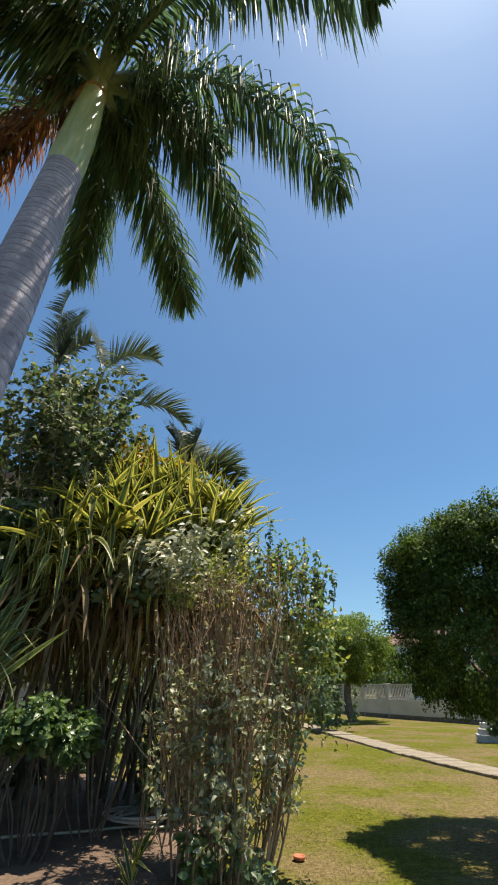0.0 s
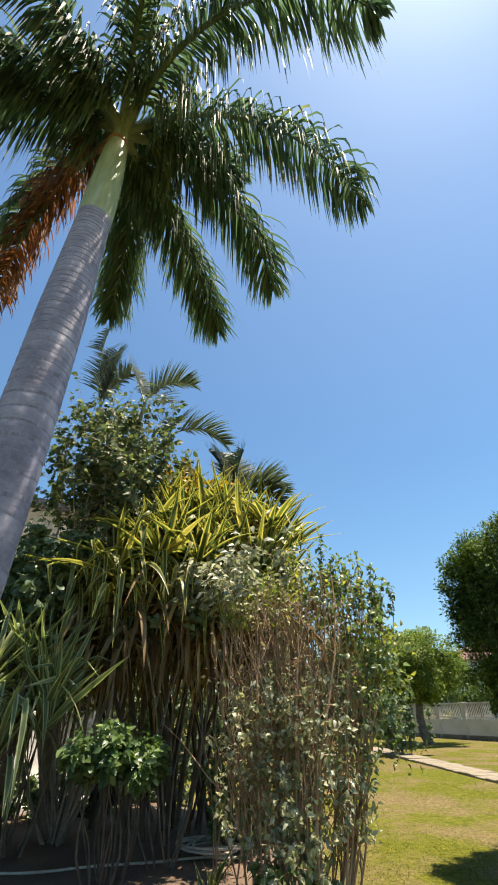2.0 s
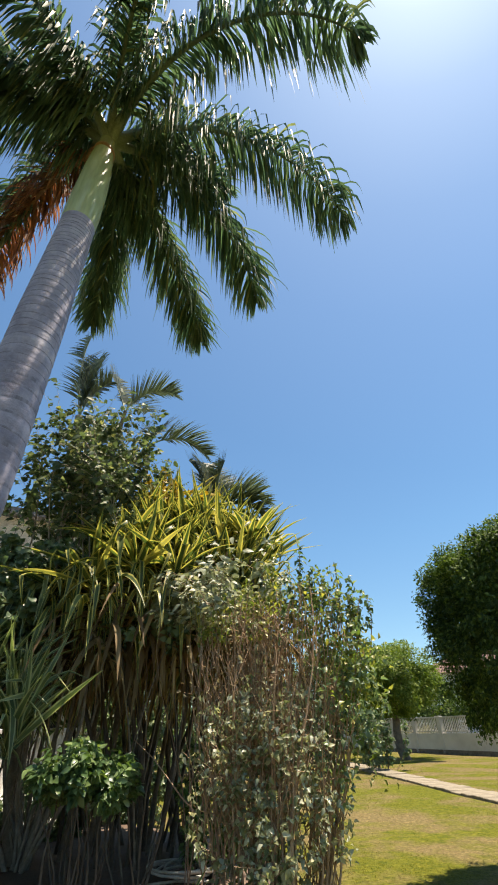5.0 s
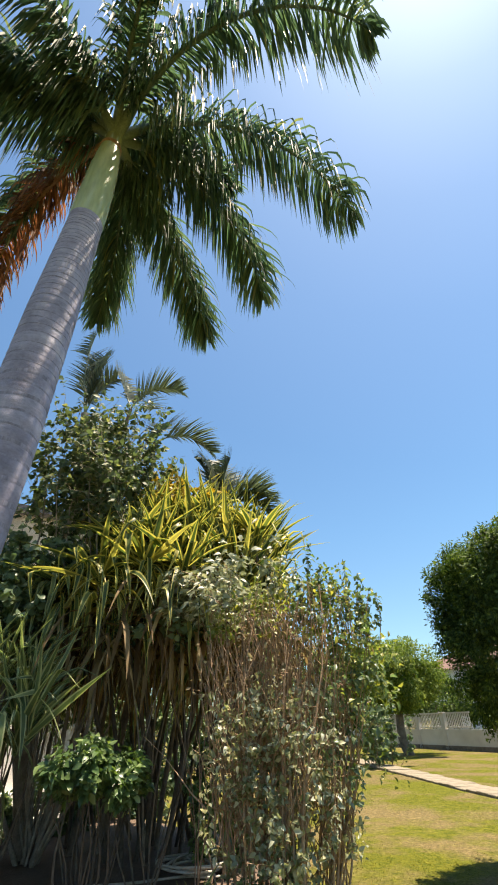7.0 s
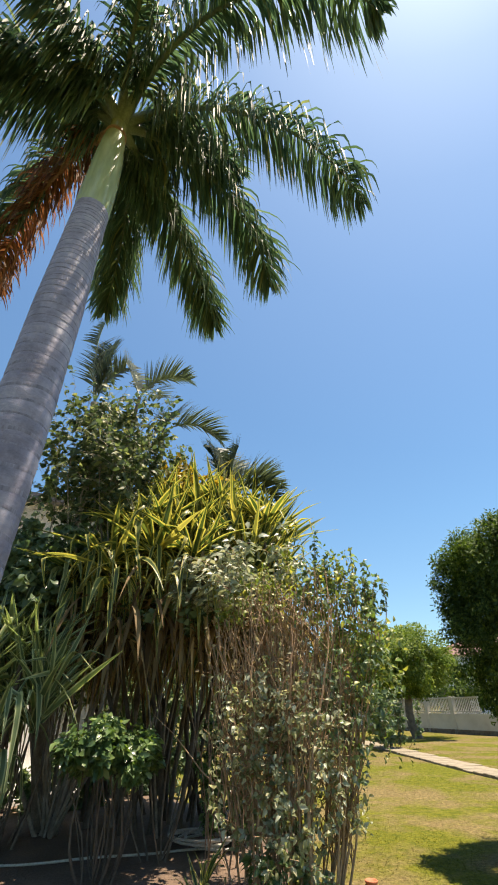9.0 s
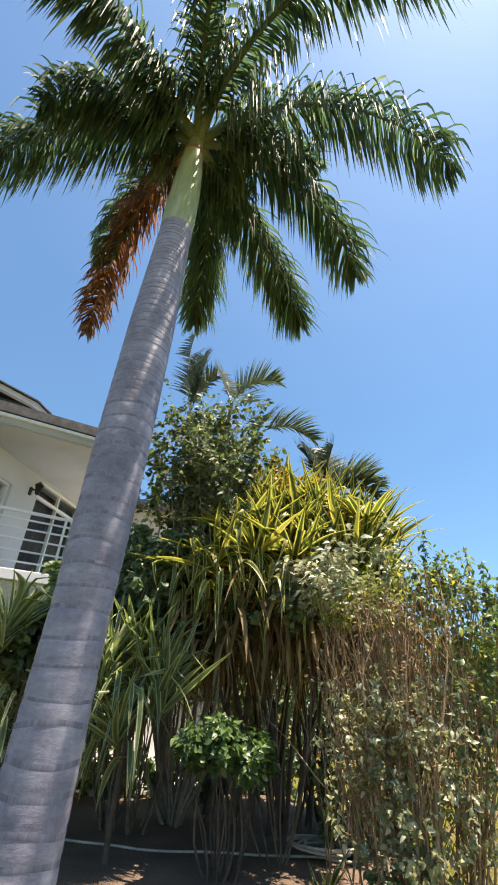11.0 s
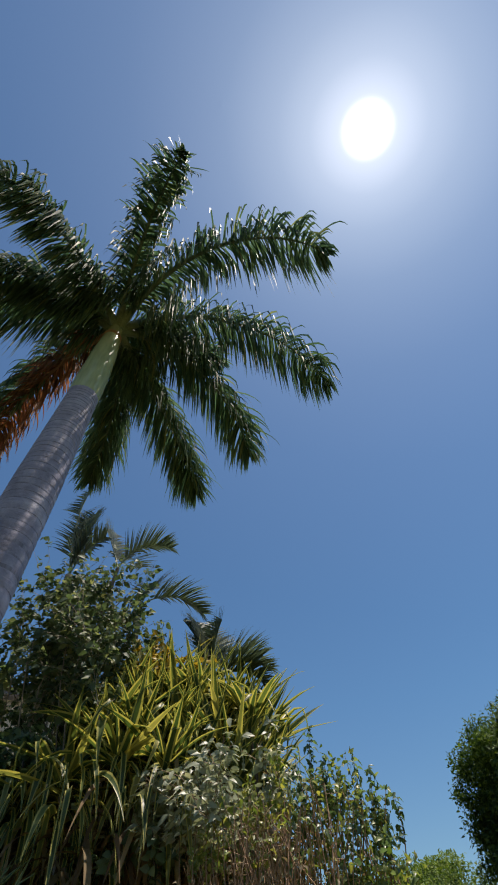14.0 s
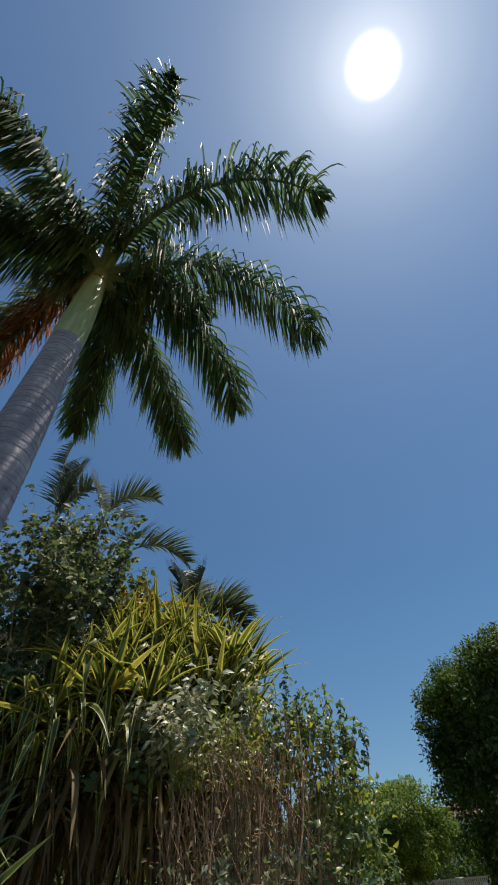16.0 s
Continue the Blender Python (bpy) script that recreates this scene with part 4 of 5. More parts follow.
    split = [k % 3 == 0 for k in range(len(low))]
    dusty = [p for p, k in zip(low, split) if k]
    low = [p for p, k in zip(low, split) if not k]
    for name, pts, leaf, size, label in (("foliage", low, SHRUB, 0.057, "dusty pale green leaves"), ("pale_foliage", dusty, PALE, 0.06, "pale grey green leaves"), ("dry_foliage", mid, SHRUB_DRY, 0.055, "small dry curled leaves"),
                                         ("young_foliage", high, YELLOWISH, 0.062, "fresh yellow green leaves"), ("green_foliage", green, BROAD, 0.07, "dark green leaves")):
        pos = np.concatenate(pts)
        out = unit(pos * [1, 1, 0] + [0, 0, 1e-4])
        rise = 0.5 if leaf is YELLOWISH else -0.25
        way = unit(rng.normal(0, 0.75, pos.shape) + out * 0.35 + [0, 0, rise])
        up = unit(rng.normal(0, 0.5, pos.shape) + out * (0.9 if leaf in (SHRUB, PALE) else 0.45) + [0, 0, 0.65])
        V, F = leaves(pos, way, up, size * rng.uniform(0.6, 1.25, len(pos)), 0.58, 0.45, 0.3)
        link(name, mesh_np(name, V, F), leaf, ob, label, kind="stuff")


twiggy_shrub()
branchy_shrub("green_shrub", "dense dark green bush standing beside the garden path", "shrub", (3.35, 21.5, 0), 1.2, 2.7, 22, 4500, BROAD, TWIG, 0.14, 52, low=0.1, base=0.6)
branchy_shrub("glossy_bush", "low bush with glossy bright green leaves on bare brown stems", "shrub", (-2.1, 5.42, 0.03), 0.52, 1.42, 15, 7000, FRESH, STEM_BARK, 0.095, 53, low=0.74, base=0.16, thick=0.016, tuft=True, twigs=16, least=0.86, fall=0.12)
branchy_shrub("pale_leaf_shrub", "shrub with dusty grey green leaves leaning on the screw pine", "shrub", (-0.9, 5.85, 0), 0.66, 3.66, 10, 1700, PALE, TWIG, 0.125, 54, low=0.8, least=0.9, fall=0.06, base=0.3, shape=0.42, thick=0.009, twigs=16)
leafy_tree = branchy_shrub("leafy_tree", "slender broad leaved tree with dark green foliage", "tree", (-3.5, 7.2, 0), 1.5, 7.35, 22, 9500, DULL, PALE_TWIG, 0.118, 55, low=0.71, least=0.82, fall=0.12, base=0.12, shape=0.62, thick=0.03, twigs=26)


def side_sprig(tree):
    """A lone round-leaved sprig that stands out from the crown's side."""
    rng = np.random.default_rng(255)
    P = stem_path(rng, np.array([0.35, 0.1, 6.2]), np.array([0.95, 0.35, 7.22]), 0.04)
    sprig = link("side_branch", mesh_np("side_branch", *tube(P, np.linspace(0.014, 0.004, 8), 5)), PALE_TWIG, tree, smooth=True)
    pos = P[-1] + rng.normal(0, 0.1, (16, 3)) - [0.02, 0, 0.06]
    way = unit(rng.normal(0, 1, (16, 3)) + [0.3, 0, -0.1])
    V, F = leaves(pos, way, unit(rng.normal(0, 0.6, (16, 3)) + [0, -0.6, 0.6]), rng.uniform(0.11, 0.17, 16), 0.8)
    link("sprig_foliage", mesh_np("sprig_foliage", V, F), BROAD, sprig, "dark round leaves", kind="stuff")


side_sprig(leafy_tree)
branchy_shrub("broad_leaf_shrub", "shrub with large dark leaves in front of the screw pine", "shrub", (-3.75, 6.6, 0), 0.6, 3.9, 9, 2400, BROAD, DARK_BARK, 0.125, 155, low=0.68, least=0.82, fall=0.14, base=0.15, shape=0.8, thick=0.02, twigs=10)
branchy_shrub("broad_leaf_shrub", "bushy shrub with large dark blue green leaves", "shrub", (-4.1, 6.5, 0), 0.95, 4.85, 13, 5000, BROAD, DARK_BARK, 0.12, 56, low=0.66, least=0.82, fall=0.14, base=0.15, shape=0.8, thick=0.025, twigs=12)
branchy_shrub("broad_leaf_shrub", "shrub with large dark leaves growing beside the balcony", "shrub", (-4.42, 5.12, 0), 0.5, 3.62, 8, 1500, BROAD, DARK_BARK, 0.15, 59, low=0.76, base=0.15, shape=0.8, thick=0.022, twigs=9)
# bushes added to darken the bright gaps behind the screw pines
for k, (x, y) in enumerate(((-5.7, 8.3), (-5.9, 7.3), (-3.9, 10.6), (-3.1, 10.9))):
    branchy_shrub("filler_bush", "dark leafy bush added to darken the gaps behind the screw pines", "shrub", (x, y, 0), 0.8, 2.9, 14, 2400, BROAD, DARK_BARK, 0.14, 110 + k, low=0.03, base=0.45)
# low bushes added to cover the lit soil under those gaps
for k, (x, y) in enumerate(((-5.2, 8.6), (-4.5, 8.9), (-3.9, 9.2))):
    branchy_shrub("low_filler_bush", "low dark green bush added to cover lit soil behind the screw pines", "shrub", (x, y, 0), 0.45, 0.85, 14, 1500, BROAD, DARK_BARK, 0.11, 140 + k, low=0.03, base=0.3)
branchy_shrub("broad_leaf_shrub", "slim shrub with large dark leaves leaning over the glossy bush", "shrub", (-1.72, 6.15, 0), 0.7, 3.5, 6, 480, BROAD, DARK_BARK, 0.125, 157, low=0.8, least=0.85, fall=0.1, base=0.12, shape=0.7, thick=0.014, twigs=9)
branchy_shrub("yellow_leaf_shrub", "slim shrub with orange yellow leaves beside the screw pine", "shrub", (-2.0, 7.25, 0), 0.24, 5.5, 5, 320, YELLOW, PALE_TWIG, 0.13, 156, low=0.9, least=0.94, fall=0.03, base=0.1, shape=0.5, thick=0.014, twigs=6)
branchy_shrub("undergrowth_bush", "light green undergrowth between the screw pine stems", "shrub", (-1.15, 6.9, 0.03), 0.5, 1.45, 16, 1900, FRESH, TWIG, 0.085, 58, low=0.15, base=0.3)
branchy_shrub("undergrowth_bush", "small green leafy growth at the foot of the shrub", "shrub", (-0.5, 4.75, 0.0), 0.22, 0.6, 9, 330, FRESH, TWIG, 0.075, 158, low=0.3, base=0.14)
branchy_shrub("undergrowth_bush", "low grey green growth under the leggy shrub", "shrub", (-0.05, 4.75, -0.01), 0.2, 0.5, 8, 260, BROAD, TWIG, 0.07, 159, low=0.3, base=0.14)


def areca_palm():
    ob = thing("areca_palm", "feathery green areca palm standing behind the shrubs", "palm tree", (-3.1, 7.7, 0.0))
    rng = np.random.default_rng(61)
    # stem head, then heading, rise, bend and length of its fronds
    heads = [((-1.05, -0.42, 7.2), 0.1, [(39, 104, 24, 2.35), (5, 92, 22, 1.95), (60, 97, 17, 1.5), (85, 80, 45, 1.15)]),
             ((-0.18, -0.1, 7.5), 0.05, [(79, 70, 99, 1.4), (-81, 70, 8, 1.35), (10, 66, 70, 1.3)]),
             ((0.42, 0.02, 6.64), 0.05, [(65, 40, 94, 1.45), (20, 70, 60, 1.2)]),
             ((1.86, 0.39, 5.22), 0.032, [(-74, 71, 21, 1.5), (-50, 80, 34, 1.45), (-20, 74, 60, 1.4), (58, 92, 24, 1.2), (70, 64, 81, 1.15), (92, 40, 89, 1.15), (89, 25, 93, 1.1)])]
    for k, (at, thick, fronds) in enumerate(heads):
        V, F = tube(stem_path(rng, (at[0] * 0.55, at[1] * 0.55, -0.1), at, 0.02), np.linspace(thick * 1.15, thick * 0.8, 8), 10)
        link("stem", mesh_np("stem", V, F), PALE_TWIG if k == 0 else DARK_BARK, ob, smooth=True)
        for j, (az, rise, bend, length) in enumerate(fronds):
            feather(ob, at, az, rise, bend, length, ARECA, 300 + 10 * k + j)


def feather(parent, at, az, rise, bend, length, leaf, seed):
    rng = np.random.default_rng(seed)
    n = 14
    p, pts = np.zeros(3), [np.zeros(3)]
    for i in range(n):
        e = radians(rise - bend * ((i + 0.5) / n) ** 1.3)
        p = p + length / n * np.array([math.cos(e) * math.sin(radians(az)), math.cos(e) * math.cos(radians(az)), math.sin(e)])
        pts.append(p)
    P = np.array(pts)
    fr = thing_part("frond", parent, at)
    link("rachis", mesh_np("rachis", *tube(P, np.linspace(0.02, 0.004, n + 1), 5)), RACHIS, fr, smooth=True)
    N = 92
    s = np.repeat(np.linspace(0.2, 0.99, N // 2), 2)
    T = unit(np.gradient(P, axis=0))
    base = np.stack([np.interp(s * n, range(n + 1), P[:, k]) for k in range(3)], 1)
    t = unit(np.stack([np.interp(s * n, range(n + 1), T[:, k]) for k in range(3)], 1))
    sg = np.where(np.arange(N) % 2, 1, -1)[:, None]
    side = unit(np.cross(t, [0, 0, 1.0])) * sg
    upv = np.cross(side, t) * sg
    way = unit(side * 0.75 + t * 0.7 + upv * 0.45 + rng.normal(0, 0.07, (N, 3)))
    V, F = strips(base, way, unit(np.cross(way, upv)), 0.68 * np.sin(np.pi * (0.2 + 0.66 * s)) * rng.uniform(0.85, 1.1, N), 0.032, 0.22, 4, 0.1, 0.5, 0.3)
    link("foliage", mesh_np("foliage", V, F), leaf, fr, kind="stuff")


areca_palm()


def crown_tree(name, label, foot, crown_at, radius, squash, trunk_r, clumps, count, leaf, size, seed, fill=0.55, droop=0.0, limbs=7, tight=0.085, boxy=2.0, lump=0.16, gaps=0.0):
    """A tree with trunk, limbs and a crown of many small leaves in clumps."""
    rng = np.random.default_rng(seed)
    ob = thing(name, label, "tree", foot)
    c = np.array(crown_at, float)
    P = stem_path(rng, (0, 0, -0.1), c * [0.7, 0.7, 0.8], 0.04)
    link("trunk", mesh_np("trunk", *tube(P, np.linspace(trunk_r, trunk_r * 0.55, 8), 10)), DARK_BARK, ob, smooth=True)
    for i in range(limbs):
        s = rng.uniform(0.45, 0.95)
        b = np.array([np.interp(s * 7, range(8), P[:, k]) for k in range(3)])
        d = unit(rng.normal(size=3) + [0, 0, 0.6])
        e = c + d * radius * 0.75 * np.array([1, 1, squash])
        link("limb", mesh_np("limb", *tube(stem_path(rng, b, e, 0.07), np.linspace(trunk_r * 0.4, 0.015, 8), 6)), DARK_BARK, ob, smooth=True)
    d = unit(rng.normal(size=(clumps, 3)))
    q = rng.uniform(fill, 1.0, clumps) ** 0.6 * (np.hypot(d[:, 0], d[:, 1]) ** boxy + np.abs(d[:, 2]) ** boxy) ** (-1 / boxy)
    bump_r = np.array([1 + lump * (noise.noise(tuple(v * 2.2 + seed)) + 0.5 * noise.noise(tuple(v * 5.0 + seed))) for v in d])
    cen = c + d * (q * bump_r)[:, None] * radius * np.array([1, 1, squash])
    # the underside is thinner, with hanging clumps and gaps that show the limbs
    keep = (d[:, 2] > -0.12) | (rng.uniform(size=clumps) > gaps)
    m, cen, d = count // clumps, cen[keep], d[keep]
    pos = np.repeat(cen, m, 0) + np.clip(rng.normal(0, 1, (len(cen) * m, 3)), -1.6, 1.6) * radius * tight
    out = np.repeat(d, m, 0)
    way = unit(out * 0.7 + rng.normal(0, 0.7, pos.shape) + [0, 0, 0.1 - droop])
    up = unit(out + rng.normal(0, 0.5, pos.shape) + [0, 0, 0.8])
    V, F = leaves(pos, way, up, size * rng.uniform(0.6, 1.25, len(pos)), 0.5, lite=True)
    link("crown", mesh_np("crown", V, F), leaf, ob, kind="stuff")
    return ob


crown_tree("clipped_round_tree", "rounded clipped tree with dense dark green small leaves", (3.47, 6.4, 0), (0, 0, 2.47), 1.43, 0.845, 0.1, 2800, 240000, TOPIARY, 0.05, 71, fill=0.66, droop=0.6, tight=0.042, boxy=4.0, lump=0.2, gaps=0.62, limbs=11)
crown_tree("lawn_tree", "small spreading tree with light green crown on the far lawn", (5.8, 28.4, 0), (-0.35, 0, 3.65), 3.0, 0.56, 0.26, 190, 46000, FAR_LEAF, 0.14, 72, fill=0.5, droop=0.3, tight=0.075, lump=0.3)
crown_tree("dark_tree", "dark green tree standing beyond the far wall", (2.6, 37.0, 0), (0, 0, 3.6), 2.9, 0.9, 0.2, 200, 14000, TOPIARY, 0.24, 73, fill=0.4)

for k, (x, y, h) in enumerate([(6.5, 40.0, 3.4), (9.6, 37.0, 4.2), (12.8, 34.5, 4.0), (16.0, 31.0, 3.6)]):
    crown_tree("street_tree", "dark green shrubby tree behind the garden wall", (x, y, 0), (0, 0, h * 0.62), h * 0.6, 0.75, 0.1, 90, 7000, TOPIARY, 0.2, 90 + k, fill=0.3, limbs=4)


# ---- the house ----
def house():
    """Two-storey white house: diagonal window wall behind a balcony, wide soffit, low shingle roof."""
    # local x runs along the balcony front to the right, local y away from the garden
    m = Matrix.Translation((-6.0, 5.6, 0)) @ Matrix.Rotation(radians(47), 4, "Z")
    ob = tagged(pose_of(new("house"), m), "white two-storey house with balcony railing and grey shingle roof", "house")
    A, B = Vector((-1.4, 0.13)), Vector((2.6, 4.87))
    along = (B - A).normalized()
    turn = Matrix.Translation((A.x, A.y, 0)) @ Matrix.Rotation(math.atan2(along.y, along.x), 4, "Z")
    L = (B - A).length

    def along_of(x, y):
        return (Vector((x, y)) - A).dot(along)

    w0, w1 = along_of(-0.052, 1.73), along_of(1.03, 3.01)
    d1 = along_of(-0.54, 1.15)
    d0 = d1 - 1.1
    # wall with its two openings: local x along the wall, y into the house
    wall = boxes((0, d0, 0, 0.25, 3.2, 5.64), (d1, w0, 0, 0.25, 3.2, 5.64), (w1, L, 0, 0.25, 3.2, 5.64), (d0, d1, 0, 0.25, 5.12, 5.64), (w0, w1, 0, 0.25, 5.6, 5.64))
    part("wall", wall, WHITE, ob, "white rendered upper wall", turn)
    # near-black sheet paints the unlit room behind the glass
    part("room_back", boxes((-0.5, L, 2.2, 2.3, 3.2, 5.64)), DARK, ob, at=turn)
    for name, a, b, top, mid in (("window", w0, w1, 5.6, True), ("balcony_door", d0, d1, 5.12, False)):
        win = thing_part(name, ob, turn)
        fr = boxes((a, a + 0.04, 0.08, 0.16, 3.2, top), (b - 0.04, b, 0.08, 0.16, 3.2, top), (a + 0.04, b - 0.04, 0.06, 0.16, top - 0.04, top), (a + 0.04, b - 0.04, 0.06, 0.16, 3.2, 3.26))
        part("frame", fr, RAIL, win)
        if mid:
            c = (a + b) / 2
            part("mullion", boxes((c - 0.018, c + 0.018, 0.07, 0.15, 3.26, top - 0.04)), RAIL, win)
            part("transom", boxes((a + 0.04, c - 0.018, 0.07, 0.15, 5.22, 5.28), (c + 0.018, b - 0.04, 0.07, 0.15, 5.22, 5.28)), RAIL, win)
            for p, q in ((a + 0.04, c - 0.018), (c + 0.018, b - 0.04)):
                part("curtain", boxes((p, q, 0.2, 0.22, 3.3, 5.48)), CURTAIN, win)
                part("pane", boxes((p, q, 0.105, 0.113, 3.26, 5.22)), GLASS, win)
                part("pane", boxes((p, q, 0.105, 0.113, 5.28, top - 0.04)), GLASS, win)
        else:
            part("pane", boxes((a + 0.04, b - 0.04, 0.105, 0.113, 3.26, top - 0.04)), GLASS, win)
    part("balcony_slab", boxes((-9, 1.65, -0.02, 5.0, 3.1, 3.27), bevel=0.01), WHITE, ob)
    part("beam", boxes((-9, 1.3, 0.05, 0.3, 2.6, 3.1), bevel=0.01), CREAM, ob, "cream painted beam under the balcony")
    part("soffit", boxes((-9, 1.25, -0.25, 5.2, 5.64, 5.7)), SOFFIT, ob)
    part("fascia", boxes((-9, 1.28, -0.3, -0.25, 5.66, 5.79), (1.25, 1.3, -0.25, 5.2, 5.66, 5.79)), SOFFIT, ob, "weathered white fascia board with eave shade in its colour")
    part("gutter_lip", boxes((-9, 1.3, -0.36, -0.3, 5.77, 5.83)), RAIL, ob)
    roof = bmesh.new()
    v = [roof.verts.new(p) for p in ((-9, -0.38, 5.85), (1.36, -0.38, 5.85), (1.36, 5.3, 7.1), (-9, 5.3, 7.5), (-9, -0.38, 6.04), (1.36, -0.38, 6.04), (1.36, 5.3, 7.2), (-9, 5.3, 7.6))]
    for f in ((0, 1, 5, 4), (1, 2, 6, 5), (2, 3, 7, 6), (3, 0, 4, 7), (4, 5, 6, 7), (3, 2, 1, 0)):
        roof.faces.new([v[i] for i in f])
    part("roof", roof, SHINGLE, ob, "weathered grey shingle roof")
    # small vent gable on the roof
    vent = thing_part("roof_vent", ob, (0, 0, 0))
    out = [(-2.9, 6.6), (-2.2, 7.22), (-1.45, 7.36), (-0.62, 7.14), (-0.1, 6.78)]
    inn = [(-2.72, 6.6), (-2.12, 7.1), (-1.45, 7.24), (-0.71, 7.04), (-0.28, 6.76)]
    bm = bmesh.new()
    f0 = [bm.verts.new((x, 1.2, z)) for x, z in out]
    f1 = [bm.verts.new((x, 1.2, z)) for x, z in inn]
    b0 = [bm.verts.new((x, 1.32, z)) for x, z in out]
    b1 = [bm.verts.new((x, 1.32, z)) for x, z in inn]
    for i in range(4):
        for r, t in ((f0, f1), (f1, b1), (b1, b0), (b0, f0)):
            bm.faces.new((r[i], r[i + 1], t[i + 1], t[i]))
    part("bargeboard", bm, WHITE, vent, "white bargeboard")
    bm = bmesh.new()
    t0 = [bm.verts.new((x, 1.12, z + 0.03)) for x, z in out]
    t1 = [bm.verts.new((x, 4.5, z + 0.03)) for x, z in out]
    t2 = [bm.verts.new((x, 1.12, z)) for x, z in out]
    for i in range(4):
        bm.faces.new((t0[i], t0[i + 1], t1[i + 1], t1[i]))
        bm.faces.new((t2[i], t2[i + 1], t0[i + 1], t0[i]))
    part("vent_roof", bm, SHINGLE, vent)
    # near-black sheet paints the dark inside of the vent
    part("vent_opening", boxes((-2.7, -0.3, 1.34, 1.36, 6.4, 7.1)), DARK, vent)
    # railing
    rail = thing_part("railing", ob, (0, 0, 0))
    part("handrail", boxes((-9, 1.6, 0.08, 0.13, 4.25, 4.3), bevel=0.008), RAIL, rail)
    for z in (4.14, 3.98, 3.8, 3.6, 3.42):
        part("rail", boxes((-9, 1.6, 0.095, 0.12, z - 0.013, z + 0.013)), RAIL, rail)
    for x in (-7.4, -5.6, -3.8, -2.2, -0.62, 0.55, 1.58):
        part("post", boxes((x - 0.02, x + 0.02, 0.075, 0.135, 3.18, 4.25)), RAIL, rail)
    part("side_rail", boxes((1.57, 1.6, 0.13, 4.0, 4.25, 4.3), (1.575, 1.595, 0.13, 4.0, 3.8, 3.83), (1.575, 1.595, 0.13, 4.0, 3.42, 3.45)), RAIL, rail)
    # shaded ground floor
    part("ground_floor_wall", boxes((-9, 1.5, 3.2, 3.4, 0, 3.1), (1.25, 1.5, 0.3, 3.2, 0, 2.6)), CREAM, ob)
    part("veranda_floor", boxes((-9, 1.4, 0.0, 3.2, -0.1, 0.3), bevel=0.01), STONE, ob)
    for x in (-6.5, -3.4, 1.1):
        part("pillar", boxes((x - 0.14, x + 0.14, 0.06, 0.34, 0.3, 2.6), bevel=0.01), WHITE, ob)
    # near-black sheet paints the veranda's deep shade onto the back wall
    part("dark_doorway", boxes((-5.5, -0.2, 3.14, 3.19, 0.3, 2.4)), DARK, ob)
    # wall lamp
    lamp = thing_part("wall_lamp", ob, turn @ Matrix.Translation((w0 - 0.26, -0.02, 5.24)))
    part("bracket", boxes((-0.03, 0.03, -0.02, 0.02, -0.12, 0.05), (-0.015, 0.015, -0.18, -0.02, -0.02, 0.01)), IRON, lamp)
    body = bmesh.new()
    bmesh.ops.create_cone(body, cap_ends=True, segments=6, radius1=0.045, radius2=0.085, depth=0.2, matrix=Matrix.Translation((0, -0.18, -0.02)))
    bmesh.ops.create_cone(body, cap_ends=True, segments=6, radius1=0.1, radius2=0.01, depth=0.09, matrix=Matrix.Translation((0, -0.18, 0.125)))
    part("lantern", body, IRON, lamp, "black lantern")


house()


def house_wing():
    ob = thing("house_wing", "cream rendered house wing glimpsed behind the trees", "house", Matrix.Translation((-8.2, 10.4, 0)) @ Matrix.Rotation(radians(32), 4, "Z"))
    part("wall", boxes((0.0, 3.9, 0, 0.25, 0, 6.6)), CREAM, ob)
    part("side_wall", boxes((0.0, 0.25, 0.25, 4, 0, 6.6), (3.65, 3.9, 0.25, 4, 0, 6.6)), CREAM, ob)
    part("roof", boxes((-0.3, 4.2, -0.35, 4.2, 6.6, 6.78)), SHINGLE, ob)
    # unseen roof added to keep the sun off the lower wall
    part("porch_roof", boxes((-0.6, 4.4, -1.7, -0.002, 2.7, 2.85)), CREAM, ob)
    # near-black sheet paints deep shade over the lower wall
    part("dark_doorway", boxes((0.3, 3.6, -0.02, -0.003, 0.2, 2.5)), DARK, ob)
    part("step", boxes((0.5, 3.4, -1.0, -0.002, -0.1, 0.2), bevel=0.01), STONE, ob)


house_wing()


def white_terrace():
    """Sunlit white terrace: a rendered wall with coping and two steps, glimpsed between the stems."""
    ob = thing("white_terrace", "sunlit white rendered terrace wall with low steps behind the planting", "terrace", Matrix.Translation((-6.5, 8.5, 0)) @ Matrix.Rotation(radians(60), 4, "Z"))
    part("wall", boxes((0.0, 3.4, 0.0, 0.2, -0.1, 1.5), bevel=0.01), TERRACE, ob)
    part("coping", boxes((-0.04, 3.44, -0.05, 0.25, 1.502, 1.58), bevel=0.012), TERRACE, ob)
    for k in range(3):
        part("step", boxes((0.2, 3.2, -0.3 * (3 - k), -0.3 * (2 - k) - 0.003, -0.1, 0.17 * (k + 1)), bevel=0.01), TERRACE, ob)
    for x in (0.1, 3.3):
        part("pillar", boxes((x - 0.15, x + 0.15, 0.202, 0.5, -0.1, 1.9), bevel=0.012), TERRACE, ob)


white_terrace()

